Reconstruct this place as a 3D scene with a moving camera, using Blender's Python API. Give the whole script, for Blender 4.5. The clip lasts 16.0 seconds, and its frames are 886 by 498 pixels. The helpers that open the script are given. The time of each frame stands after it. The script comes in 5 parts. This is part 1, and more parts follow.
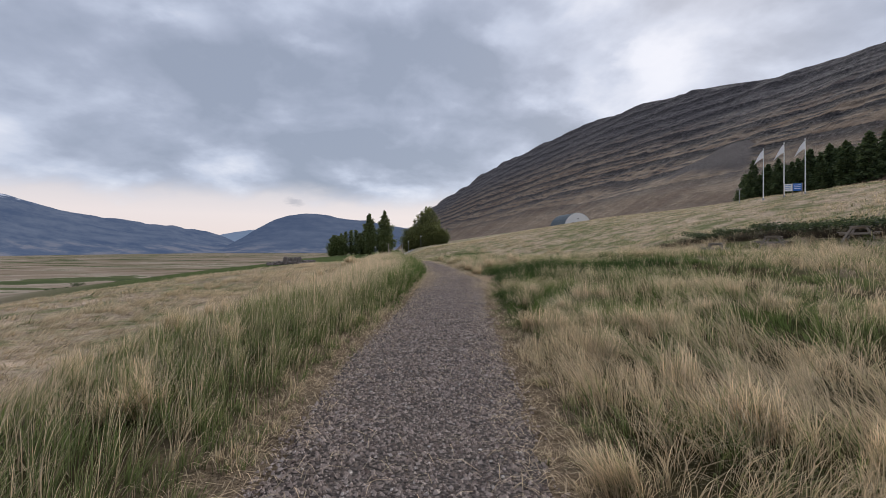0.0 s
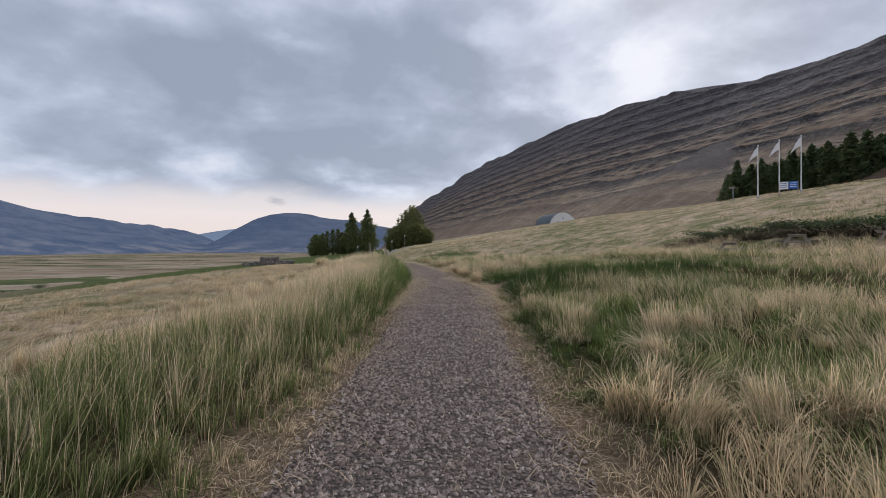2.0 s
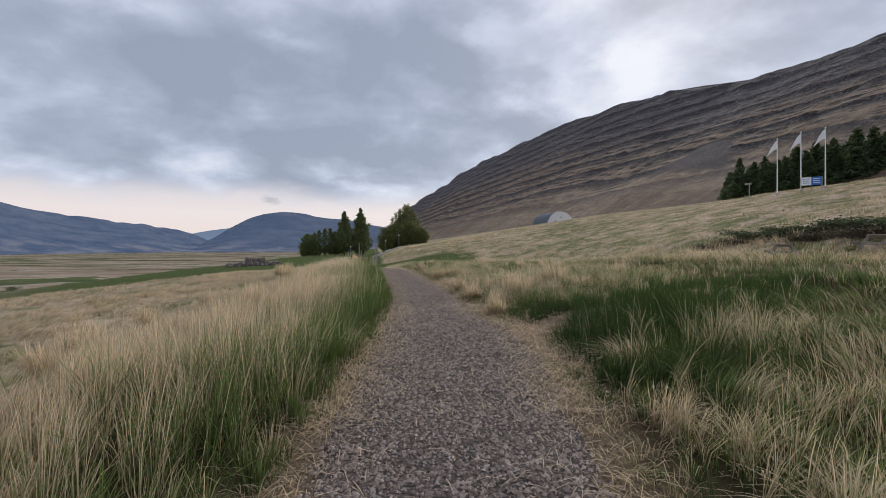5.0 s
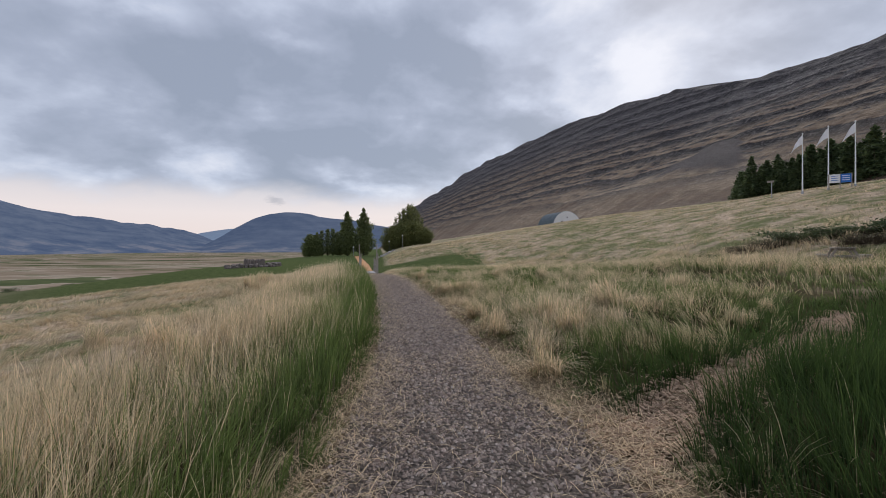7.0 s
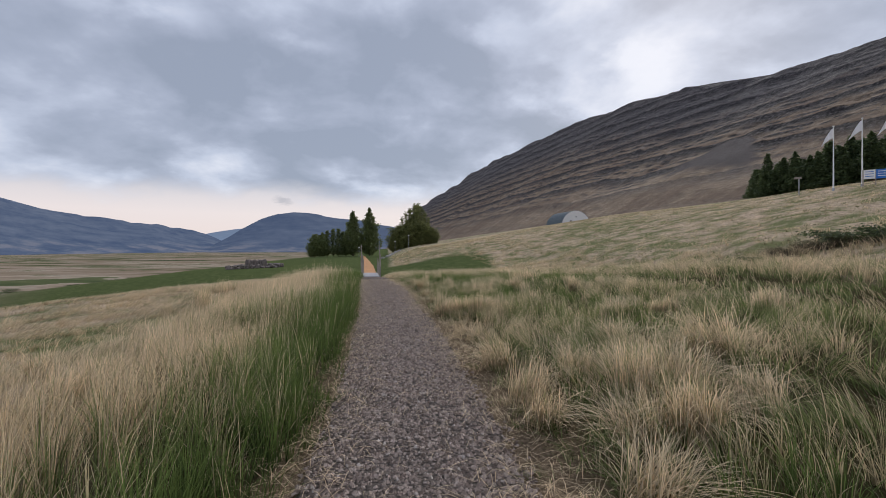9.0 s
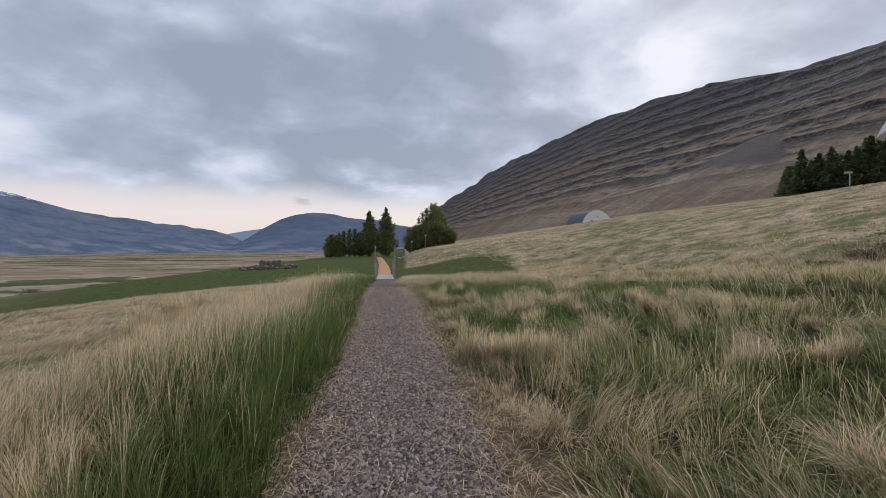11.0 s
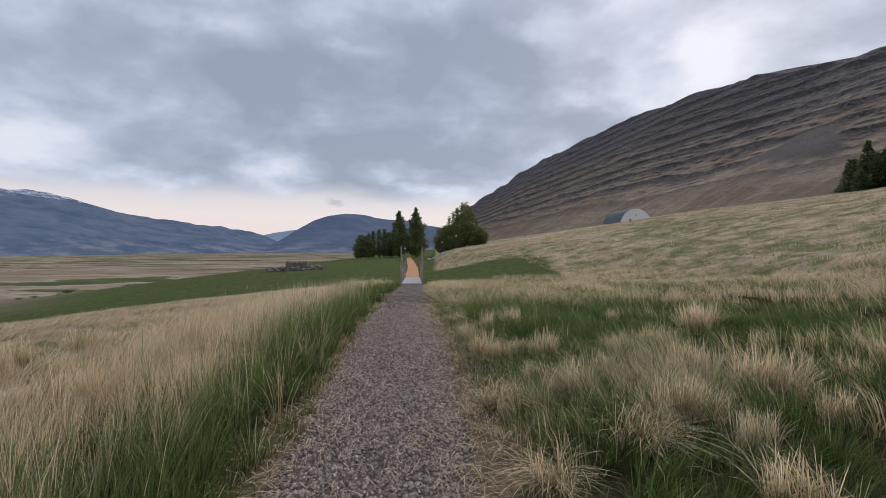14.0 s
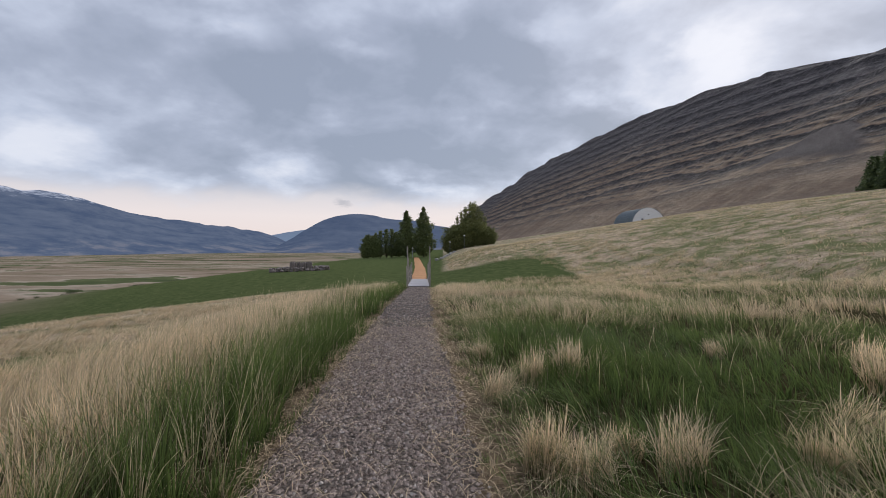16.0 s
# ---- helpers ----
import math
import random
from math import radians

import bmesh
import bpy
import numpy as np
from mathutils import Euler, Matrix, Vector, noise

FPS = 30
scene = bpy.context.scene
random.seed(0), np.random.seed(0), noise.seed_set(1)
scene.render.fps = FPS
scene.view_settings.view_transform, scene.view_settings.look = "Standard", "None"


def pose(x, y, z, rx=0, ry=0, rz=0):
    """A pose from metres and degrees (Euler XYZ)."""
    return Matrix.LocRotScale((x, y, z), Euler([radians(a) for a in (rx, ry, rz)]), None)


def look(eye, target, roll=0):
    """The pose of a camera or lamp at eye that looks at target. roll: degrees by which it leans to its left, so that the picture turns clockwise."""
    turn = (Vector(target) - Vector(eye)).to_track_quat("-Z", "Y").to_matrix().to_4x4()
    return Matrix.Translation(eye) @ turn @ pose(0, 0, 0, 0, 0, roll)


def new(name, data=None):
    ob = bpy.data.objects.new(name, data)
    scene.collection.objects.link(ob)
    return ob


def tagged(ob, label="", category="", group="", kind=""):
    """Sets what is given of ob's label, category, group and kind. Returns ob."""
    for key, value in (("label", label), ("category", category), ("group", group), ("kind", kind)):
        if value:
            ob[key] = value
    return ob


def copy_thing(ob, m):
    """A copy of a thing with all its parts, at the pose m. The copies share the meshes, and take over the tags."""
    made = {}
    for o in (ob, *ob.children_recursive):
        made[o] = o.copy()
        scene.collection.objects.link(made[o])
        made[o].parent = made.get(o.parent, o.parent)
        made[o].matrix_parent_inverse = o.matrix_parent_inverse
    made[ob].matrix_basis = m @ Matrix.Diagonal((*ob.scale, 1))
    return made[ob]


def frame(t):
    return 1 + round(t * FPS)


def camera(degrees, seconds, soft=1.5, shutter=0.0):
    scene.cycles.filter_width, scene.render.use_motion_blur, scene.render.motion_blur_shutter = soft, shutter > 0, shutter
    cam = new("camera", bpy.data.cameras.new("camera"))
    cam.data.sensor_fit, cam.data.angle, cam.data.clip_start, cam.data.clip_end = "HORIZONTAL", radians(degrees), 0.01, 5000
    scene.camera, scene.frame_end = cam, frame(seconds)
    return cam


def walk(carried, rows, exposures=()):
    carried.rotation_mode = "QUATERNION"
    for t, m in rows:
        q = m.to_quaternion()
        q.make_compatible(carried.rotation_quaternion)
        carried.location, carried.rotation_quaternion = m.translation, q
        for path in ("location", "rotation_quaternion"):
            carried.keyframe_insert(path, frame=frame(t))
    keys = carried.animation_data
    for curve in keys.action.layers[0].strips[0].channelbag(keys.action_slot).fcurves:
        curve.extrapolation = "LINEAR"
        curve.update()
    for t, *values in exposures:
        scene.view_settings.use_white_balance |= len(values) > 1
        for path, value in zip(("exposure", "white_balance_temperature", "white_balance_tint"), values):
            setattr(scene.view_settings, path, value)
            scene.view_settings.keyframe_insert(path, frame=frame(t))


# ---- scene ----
cam = camera(88.85, 16.0, 0.9)
walk(cam, [
    (0.0, pose(0.00, 0.00, 1.420, 90.04, 0, -5.72)),
    (0.5, pose(0.07, 0.87, 1.410, 90.01, 0, -6.38)),
    (1.0, pose(0.10, 1.76, 1.410, 89.96, 0, -7.11)),
    (1.5, pose(0.12, 2.62, 1.410, 89.95, 0, -7.58)),
    (2.0, pose(0.18, 3.47, 1.440, 90.00, 0, -7.77)),
    (2.5, pose(0.27, 4.29, 1.460, 90.00, 0, -7.84)),
    (3.0, pose(0.37, 5.10, 1.480, 89.97, 0, -7.93)),
    (3.5, pose(0.47, 5.92, 1.510, 89.92, 0, -8.18)),
    (4.0, pose(0.58, 6.75, 1.540, 89.92, 0, -8.41)),
    (6.5, pose(1.06, 10.61, 1.750, 89.94, 0, -8.11)),
    (7.0, pose(1.15, 11.34, 1.790, 89.94, 0, -7.87)),
    (7.5, pose(1.25, 12.06, 1.820, 89.95, 0, -7.62)),
    (8.0, pose(1.40, 12.78, 1.840, 89.95, 0, -7.34)),
    (8.5, pose(1.51, 13.48, 1.860, 89.91, 0, -7.13)),
    (9.0, pose(1.60, 14.18, 1.880, 89.93, 0, -7.00)),
    (11.5, pose(1.86, 17.85, 1.990, 89.93, 0, -3.87)),
    (12.0, pose(1.89, 18.61, 2.000, 89.92, 0, -2.87)),
    (12.5, pose(1.94, 19.38, 2.010, 89.91, 0, -2.22)),
    (13.0, pose(1.97, 20.15, 2.015, 89.92, 0, -1.75)),
    (13.5, pose(2.00, 20.89, 2.020, 89.97, 0, -1.36)),
    (14.0, pose(2.01, 21.61, 2.030, 90.00, 0, -0.97)),
    (14.5, pose(2.01, 22.31, 2.030, 89.98, 0, -0.66)),
    (15.0, pose(1.99, 23.00, 2.030, 89.96, 0, -0.39)),
    (15.5, pose(1.97, 23.67, 2.030, 90.00, 0, -0.17)),
    (16.0, pose(1.95, 24.30, 2.030, 90.00, 0, 0.00)),
])

# ---------------------------------------------------------------- light
def link(nt, a, b):
    nt.links.new(a, b)


def node(nt, kind, **values):
    n = nt.nodes.new(kind)
    for key, value in values.items():
        if key in n.inputs:
            n.inputs[key].default_value = value
    return n


def math_node(nt, op, a, b=0.0, clamp=False):
    n = nt.nodes.new("ShaderNodeMath")
    n.operation, n.use_clamp = op, clamp
    for i, v in enumerate((a, b)):
        if isinstance(v, (int, float)):
            n.inputs[i].default_value = v
        else:
            nt.links.new(v, n.inputs[i])
    return n.outputs[0]


def ramp(nt, fac, stops, mode="LINEAR"):
    n = nt.nodes.new("ShaderNodeValToRGB")
    n.color_ramp.interpolation = mode
    el = n.color_ramp.elements
    while len(el) < len(stops):
        el.new(0.5)
    for e, (p, c) in zip(el, stops):
        e.position = p
        e.color = (c, c, c, 1) if isinstance(c, (int, float)) else (*c, 1)
    nt.links.new(fac, n.inputs[0])
    return n.outputs[0]


def mix_rgb(nt, fac, a, b, mode="MIX"):
    n = nt.nodes.new("ShaderNodeMix")
    n.data_type, n.blend_type = "RGBA", mode
    for sock, v in ((n.inputs[0], fac), (n.inputs[6], a), (n.inputs[7], b)):
        if isinstance(v, (int, float)):
            sock.default_value = v
        elif isinstance(v, tuple):
            sock.default_value = (*v, 1)
        else:
            nt.links.new(v, sock)
    return n.outputs[2]


def noise_tex(nt, vec, scale, detail=4, rough=0.55, distortion=0.0):
    n = nt.nodes.new("ShaderNodeTexNoise")
    n.inputs["Scale"].default_value, n.inputs["Detail"].default_value = scale, detail
    n.inputs["Roughness"].default_value, n.inputs["Distortion"].default_value = rough, distortion
    if vec is not None:
        nt.links.new(vec, n.inputs["Vector"])
    return n.outputs["Fac"]


SUN_UP, SUN_ROT = radians(28), radians(35)
world = bpy.data.worlds.new("world")
scene.world = world
world.use_nodes = True
wt = world.node_tree
wt.nodes.clear()
w_out, w_bg = wt.nodes.new("ShaderNodeOutputWorld"), wt.nodes.new("ShaderNodeBackground")
w_sky = wt.nodes.new("ShaderNodeTexSky")
w_sky.sky_type, w_sky.sun_disc = "NISHITA", False
w_sky.sun_elevation, w_sky.sun_rotation = SUN_UP, SUN_ROT
w_tc, w_sep = wt.nodes.new("ShaderNodeTexCoord"), wt.nodes.new("ShaderNodeSeparateXYZ")
link(wt, w_tc.outputs["Generated"], w_sep.inputs[0])
sx, sy, sz = w_sep.outputs
up = math_node(wt, "MAXIMUM", sz, 0.0)
den = math_node(wt, "ADD", up, 0.34)
w_comb = wt.nodes.new("ShaderNodeCombineXYZ")
link(wt, math_node(wt, "DIVIDE", sx, den), w_comb.inputs[0])
link(wt, math_node(wt, "MULTIPLY", math_node(wt, "DIVIDE", sy, den), 1.0), w_comb.inputs[1])
w_comb.inputs[2].default_value = 11.7
deck = w_comb.outputs[0]
c_big = noise_tex(wt, deck, 1.15, 6, 0.52, 0.15)
c_mid = noise_tex(wt, deck, 3.0, 6, 0.52, 0.15)
c_sum = math_node(wt, "ADD", math_node(wt, "MULTIPLY", c_big, 0.42), math_node(wt, "MULTIPLY", c_mid, 0.58))
# masses and breaks of the deck: bearing and slope of the line of sight, their half widths, thinner (+) or thicker (-)
w_az = math_node(wt, "ARCTAN2", sx, sy)
w_el = math_node(wt, "DIVIDE", sz, math_node(wt, "SQRT", math_node(wt, "SUBTRACT", 1.0001, math_node(wt, "MULTIPLY", sz, sz))))
w_wob = noise_tex(wt, deck, 2.6, 5, 0.6)
w_dir = wt.nodes.new("ShaderNodeCombineXYZ")
link(wt, math_node(wt, "ADD", w_az, math_node(wt, "MULTIPLY", math_node(wt, "SUBTRACT", c_mid, 0.5), 0.34)), w_dir.inputs[0])
link(wt, math_node(wt, "ADD", w_el, math_node(wt, "MULTIPLY", math_node(wt, "SUBTRACT", w_wob, 0.5), 0.17)), w_dir.inputs[1])


def mass(before, az, el, wide, tall, amount):
    """Add one soft cloud mass to the deck's thickness."""
    v = wt.nodes.new("ShaderNodeVectorMath")
    v.operation = "MULTIPLY_ADD"
    link(wt, w_dir.outputs[0], v.inputs[0])
    v.inputs[1].default_value = (1 / wide, 1 / tall, 0)
    v.inputs[2].default_value = (-az / wide, -el / tall, 0)
    d = wt.nodes.new("ShaderNodeVectorMath")
    d.operation = "DOT_PRODUCT"
    link(wt, v.outputs[0], d.inputs[0])
    link(wt, v.outputs[0], d.inputs[1])
    return math_node(wt, "ADD", before, math_node(wt, "MULTIPLY", math_node(wt, "POWER", 0.3679, d.outputs["Value"]), amount))


for az, el, wide, tall, amount in (
        (-0.44, 0.31, 0.30, 0.13, -0.075), (-0.02, 0.36, 0.19, 0.08, -0.08), (-0.16, 0.22, 0.30, 0.05, -0.06), (-0.72, 0.27, 0.20, 0.20, 0.03),
        (-0.42, 0.45, 0.06, 0.05, 0.11), (-0.18, 0.415, 0.09, 0.022, 0.08), (0.18, 0.47, 0.10, 0.035, 0.10), (0.38, 0.33, 0.15, 0.055, 0.085),
        (0.62, 0.38, 0.17, 0.05, 0.02), (0.30, 0.51, 0.07, 0.035, -0.07), (0.46, 0.40, 0.05, 0.024, -0.08), (0.34, 0.275, 0.13, 0.026, -0.075),
        (0.72, 0.44, 0.07, 0.04, -0.06), (-0.66, 0.165, 0.13, 0.014, 0.025), (-0.45, 0.17, 0.16, 0.035, -0.06), (-0.12, 0.155, 0.16, 0.03, -0.06)):
    c_sum = mass(c_sum, az, el, wide, tall, amount)
cloud = ramp(wt, c_sum, [(0.38, (0.27, 0.305, 0.395)), (0.46, (0.345, 0.38, 0.485)), (0.53, (0.465, 0.505, 0.625)),
                         (0.61, (0.64, 0.66, 0.755)), (0.74, (0.72, 0.725, 0.795))])
low = ramp(wt, up, [(0.0, (0.72, 0.61, 0.60)), (0.07, (0.73, 0.645, 0.65)), (0.12, (0.60, 0.57, 0.61)), (0.2, (0.45, 0.47, 0.55))])
edge = math_node(wt, "ADD", up, math_node(wt, "MULTIPLY", math_node(wt, "SUBTRACT", c_mid, 0.5), 0.10))
low_mix = ramp(wt, edge, [(0.085, 1.0), (0.14, 0.0)], "EASE")
clouds = mix_rgb(wt, low_mix, cloud, low)
# a scrap of cloud over the hill at the head of the valley
scrap = mass(0.0, -0.245, 0.094, 0.05, 0.012, 1.0)
clouds = mix_rgb(wt, ramp(wt, math_node(wt, "MULTIPLY", scrap, math_node(wt, "ADD", c_mid, 0.35)), [(0.25, 0.0), (0.75, 0.75)]), clouds, (0.40, 0.39, 0.44))
sky_soft = mix_rgb(wt, 1.0, w_sky.outputs[0], (0.10, 0.10, 0.10), "MULTIPLY")
total = mix_rgb(wt, 0.07, clouds, sky_soft)
total = mix_rgb(wt, 1.0, total, (0.985, 0.997, 0.992), "MULTIPLY")
link(wt, total, w_bg.inputs[0])
w_bg.inputs[1].default_value = 1.2
link(wt, w_bg.outputs[0], w_out.inputs[0])

sun = new("sun", bpy.data.lights.new("sun", "SUN"))
sun.data.energy, sun.data.angle, sun.data.color = 2.2, radians(25), (1.0, 0.95, 0.9)
sun.matrix_world = look((300 * math.sin(SUN_ROT), 300 * math.cos(SUN_ROT), 170), (0, 0, 0))

# ---------------------------------------------------------------- the lie of the land
rng = np.random.default_rng(7)


def table(xs, zs, blur):
    """A smooth curve through a few heights, on a half-metre grid."""
    g = np.arange(-200.0, 700.0, 0.5)
    v = np.interp(g, xs, zs)
    k = np.exp(-0.5 * (np.arange(-60, 61) * 0.5 / blur) ** 2)
    v = np.convolve(np.pad(v, 60, mode="edge"), k / k.sum(), mode="valid")
    return lambda q: np.interp(q, g, v)


along = table([-60, 0, 3.5, 5.9, 10.6, 14.2, 17.8, 24.3, 28, 32, 40, 52, 63.6, 75, 120, 205, 400],
              [-1, 0, 0.02, 0.09, 0.33, 0.46, 0.57, 0.62, 0.64, 0.55, 0.2, -0.55, -1.25, -1.6, -1.6, -1.2, -1.2], 1.2)
edge_l = table([-4, 2.6, 4.3, 6.6, 9, 10.5, 12.5, 14.5, 16, 18, 20.5, 25, 27, 29, 32, 35, 62, 80],
               [-1.1, -0.93, -0.76, -0.45, 0.1, 0.35, 0.55, 0.85, 1.05, 1.15, 1.1, 0.98, 0.82, 0.7, 0.58, 0.4, -0.95, -2.0], 0.6)
edge_r = table([-4, 2.5, 4.2, 6.5, 8.9, 10.4, 12.3, 13.6, 14.3, 15.2, 17, 20.5, 25, 27, 29, 32, 35, 62, 80],
               [0.6, 0.89, 1.2, 1.5, 1.8, 2.0, 2.4, 2.7, 2.75, 2.5, 2.45, 2.42, 2.25, 2.2, 2.09, 1.84, 1.7, 0.8, -0.2], 0.5)
rise_near = table([-5, 0, 1, 8, 16, 20, 22.5, 30, 40, 55, 75, 100, 160, 400], [0, 0, 0.05, 0.13, 0.25, 0.45, 1.4, 2.7, 5.0, 8.6, 11, 14.5, 23, 60], 0.9)
rise_far = table([-5, 0, 4, 10, 20, 40, 55, 75, 100, 160, 400], [0, 0, 1.4, 3.6, 4.6, 6.8, 9.0, 11.0, 14.5, 24, 62], 1.5)
fall_near = table([-5, 0, 5, 10, 15, 25, 40, 70, 110, 150, 400], [0, 0, -0.13, -0.5, -1.2, -3.0, -6, -11, -16, -17, -17], 2.0)
fall_far = table([-5, 0, 10, 25, 60, 90, 130, 170, 400], [0, 0, -0.1, -0.5, -4, -8, -15, -17, -17], 3.0)


def vnoise(x, y, size, seed=0):
    """Smooth value noise between -1 and 1."""
    x, y = np.asarray(x, float) / size, np.asarray(y, float) / size
    i, j = np.floor(x).astype(np.int64), np.floor(y).astype(np.int64)
    u, v = x - i, y - j
    u, v = u * u * (3 - 2 * u), v * v * (3 - 2 * v)

    def corner(a, b):
        h = (a * 374761393 + b * 668265263 + seed * 974634777) & 0x7FFFFFFF
        h = ((h ^ (h >> 13)) * 1274126177) & 0x7FFFFFFF
        return ((h ^ (h >> 16)) & 0xFFFF) / 32767.5 - 1
    return (corner(i, j) * (1 - u) + corner(i + 1, j) * u) * (1 - v) + (corner(i, j + 1) * (1 - u) + corner(i + 1, j + 1) * u) * v


def sides(x, y):
    """Distance left of and right of the path's edges; negative on the path."""
    return edge_l(y) - x, x - edge_r(y)


def smooth(a, b, q):
    q = np.clip((q - a) / (b - a), 0, 1)
    return q * q * (3 - 2 * q)


def height(x, y):
    x, y = np.asarray(x, float), np.asarray(y, float)
    l, r = sides(x, np.clip(y, -4, 80))
    far = smooth(50, 115, y)
    h = along(np.clip(y, -60, 400))
    up_hill = smooth(8, 45, r)
    h = h * (1 - up_hill) + 0.5 * up_hill
    h = h + np.where(r > 0, rise_near(r) * (1 - far) + rise_far(r) * far, 0)
    h = h + np.where(l > 0, fall_near(l) * (1 - far) + fall_far(l) * far, 0)
    off = np.clip(np.maximum(l, r), 0, None)
    bumpy = smooth(0.0, 1.2, off) * (1 - smooth(60, 120, y) * 0.7)
    h = h + bumpy * (0.05 + 0.035 * vnoise(x, y, 0.7, 3) + 0.07 * vnoise(x, y, 2.3, 4))
    h = h + smooth(9, 16, r) * (1 - far) * 0.1 * vnoise(x, y, 1.9, 7)
    h = h + smooth(6, 30, off) * (0.25 * vnoise(x, y, 7, 5) * (1 - far) + 0.3 * vnoise(x, y, 28, 6))
    return h

# ---------------------------------------------------------------- materials
def material(name, rough=0.9):
    m = bpy.data.materials.new(name)
    m.use_nodes = True
    nt = m.node_tree
    b = nt.nodes["Principled BSDF"]
    b.inputs["Roughness"].default_value = rough
    b.inputs["Specular IOR Level"].default_value = 0.25
    return m, nt, b


def position(nt):
    return nt.nodes.new("ShaderNodeNewGeometry").outputs["Position"]


def bump(nt, b, fac, strength, distance):
    n = nt.nodes.new("ShaderNodeBump")
    n.inputs["Strength"].default_value, n.inputs["Distance"].default_value = strength, distance
    link(nt, fac, n.inputs["Height"])
    link(nt, n.outputs[0], b.inputs["Normal"])


def plain(name, colour, rough=0.7, metal=0.0, grain=12.0, spread=0.25, relief=0.004):
    """A painted, wooden or stone surface with blotches and grain."""
    m, nt, b = material(name, rough)
    p = position(nt)
    n1, n2 = noise_tex(nt, p, grain, 5, 0.65), noise_tex(nt, p, grain * 0.13, 3)
    f = math_node(nt, "ADD", math_node(nt, "MULTIPLY", n1, 0.6), math_node(nt, "MULTIPLY", n2, 0.4))
    dark = tuple(c * (1 - spread) for c in colour)
    lite = tuple(min(1, c * (1 + spread)) for c in colour)
    link(nt, ramp(nt, f, [(0.35, dark), (0.65, lite)]), b.inputs["Base Color"])
    b.inputs["Metallic"].default_value = metal
    bump(nt, b, n1, 0.5, relief)
    return m


def blade_material(name, dry_tip, dry_shaded_root, green_tip, green_shaded_root):
    """Grass: u says how dry a blade is, v runs up it."""
    m, nt, b = material(name, 0.75)
    uv = nt.nodes.new("ShaderNodeUVMap")
    sep = nt.nodes.new("ShaderNodeSeparateXYZ")
    link(nt, uv.outputs[0], sep.inputs[0])
    u, v = sep.outputs[0], sep.outputs[1]
    rnd = nt.nodes.new("ShaderNodeNewGeometry").outputs["Random Per Island"]
    # greener below by nature; roots also darkened, shade among blades put into the colour
    dry, green = mix_rgb(nt, v, dry_shaded_root, dry_tip), mix_rgb(nt, v, green_shaded_root, green_tip)
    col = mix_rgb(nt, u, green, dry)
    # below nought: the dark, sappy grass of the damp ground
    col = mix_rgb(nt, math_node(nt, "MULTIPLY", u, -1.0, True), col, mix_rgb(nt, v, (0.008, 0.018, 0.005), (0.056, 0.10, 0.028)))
    tone = ramp(nt, rnd, [(0.0, (0.55, 0.55, 0.53)), (0.4, (1.0, 1.0, 1.0)), (1.0, (1.35, 1.32, 1.26))])
    col = mix_rgb(nt, 1.0, col, tone, "MULTIPLY")
    link(nt, col, b.inputs["Base Color"])
    tr = nt.nodes.new("ShaderNodeBsdfTranslucent")
    link(nt, col, tr.inputs[0])
    mx = nt.nodes.new("ShaderNodeMixShader")
    mx.inputs[0].default_value = 0.42
    link(nt, b.outputs[0], mx.inputs[1])
    link(nt, tr.outputs[0], mx.inputs[2])
    link(nt, mx.outputs[0], nt.nodes["Material Output"].inputs[0])
    return m


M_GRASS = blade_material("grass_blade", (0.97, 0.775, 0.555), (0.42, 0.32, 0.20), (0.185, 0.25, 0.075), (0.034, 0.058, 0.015))


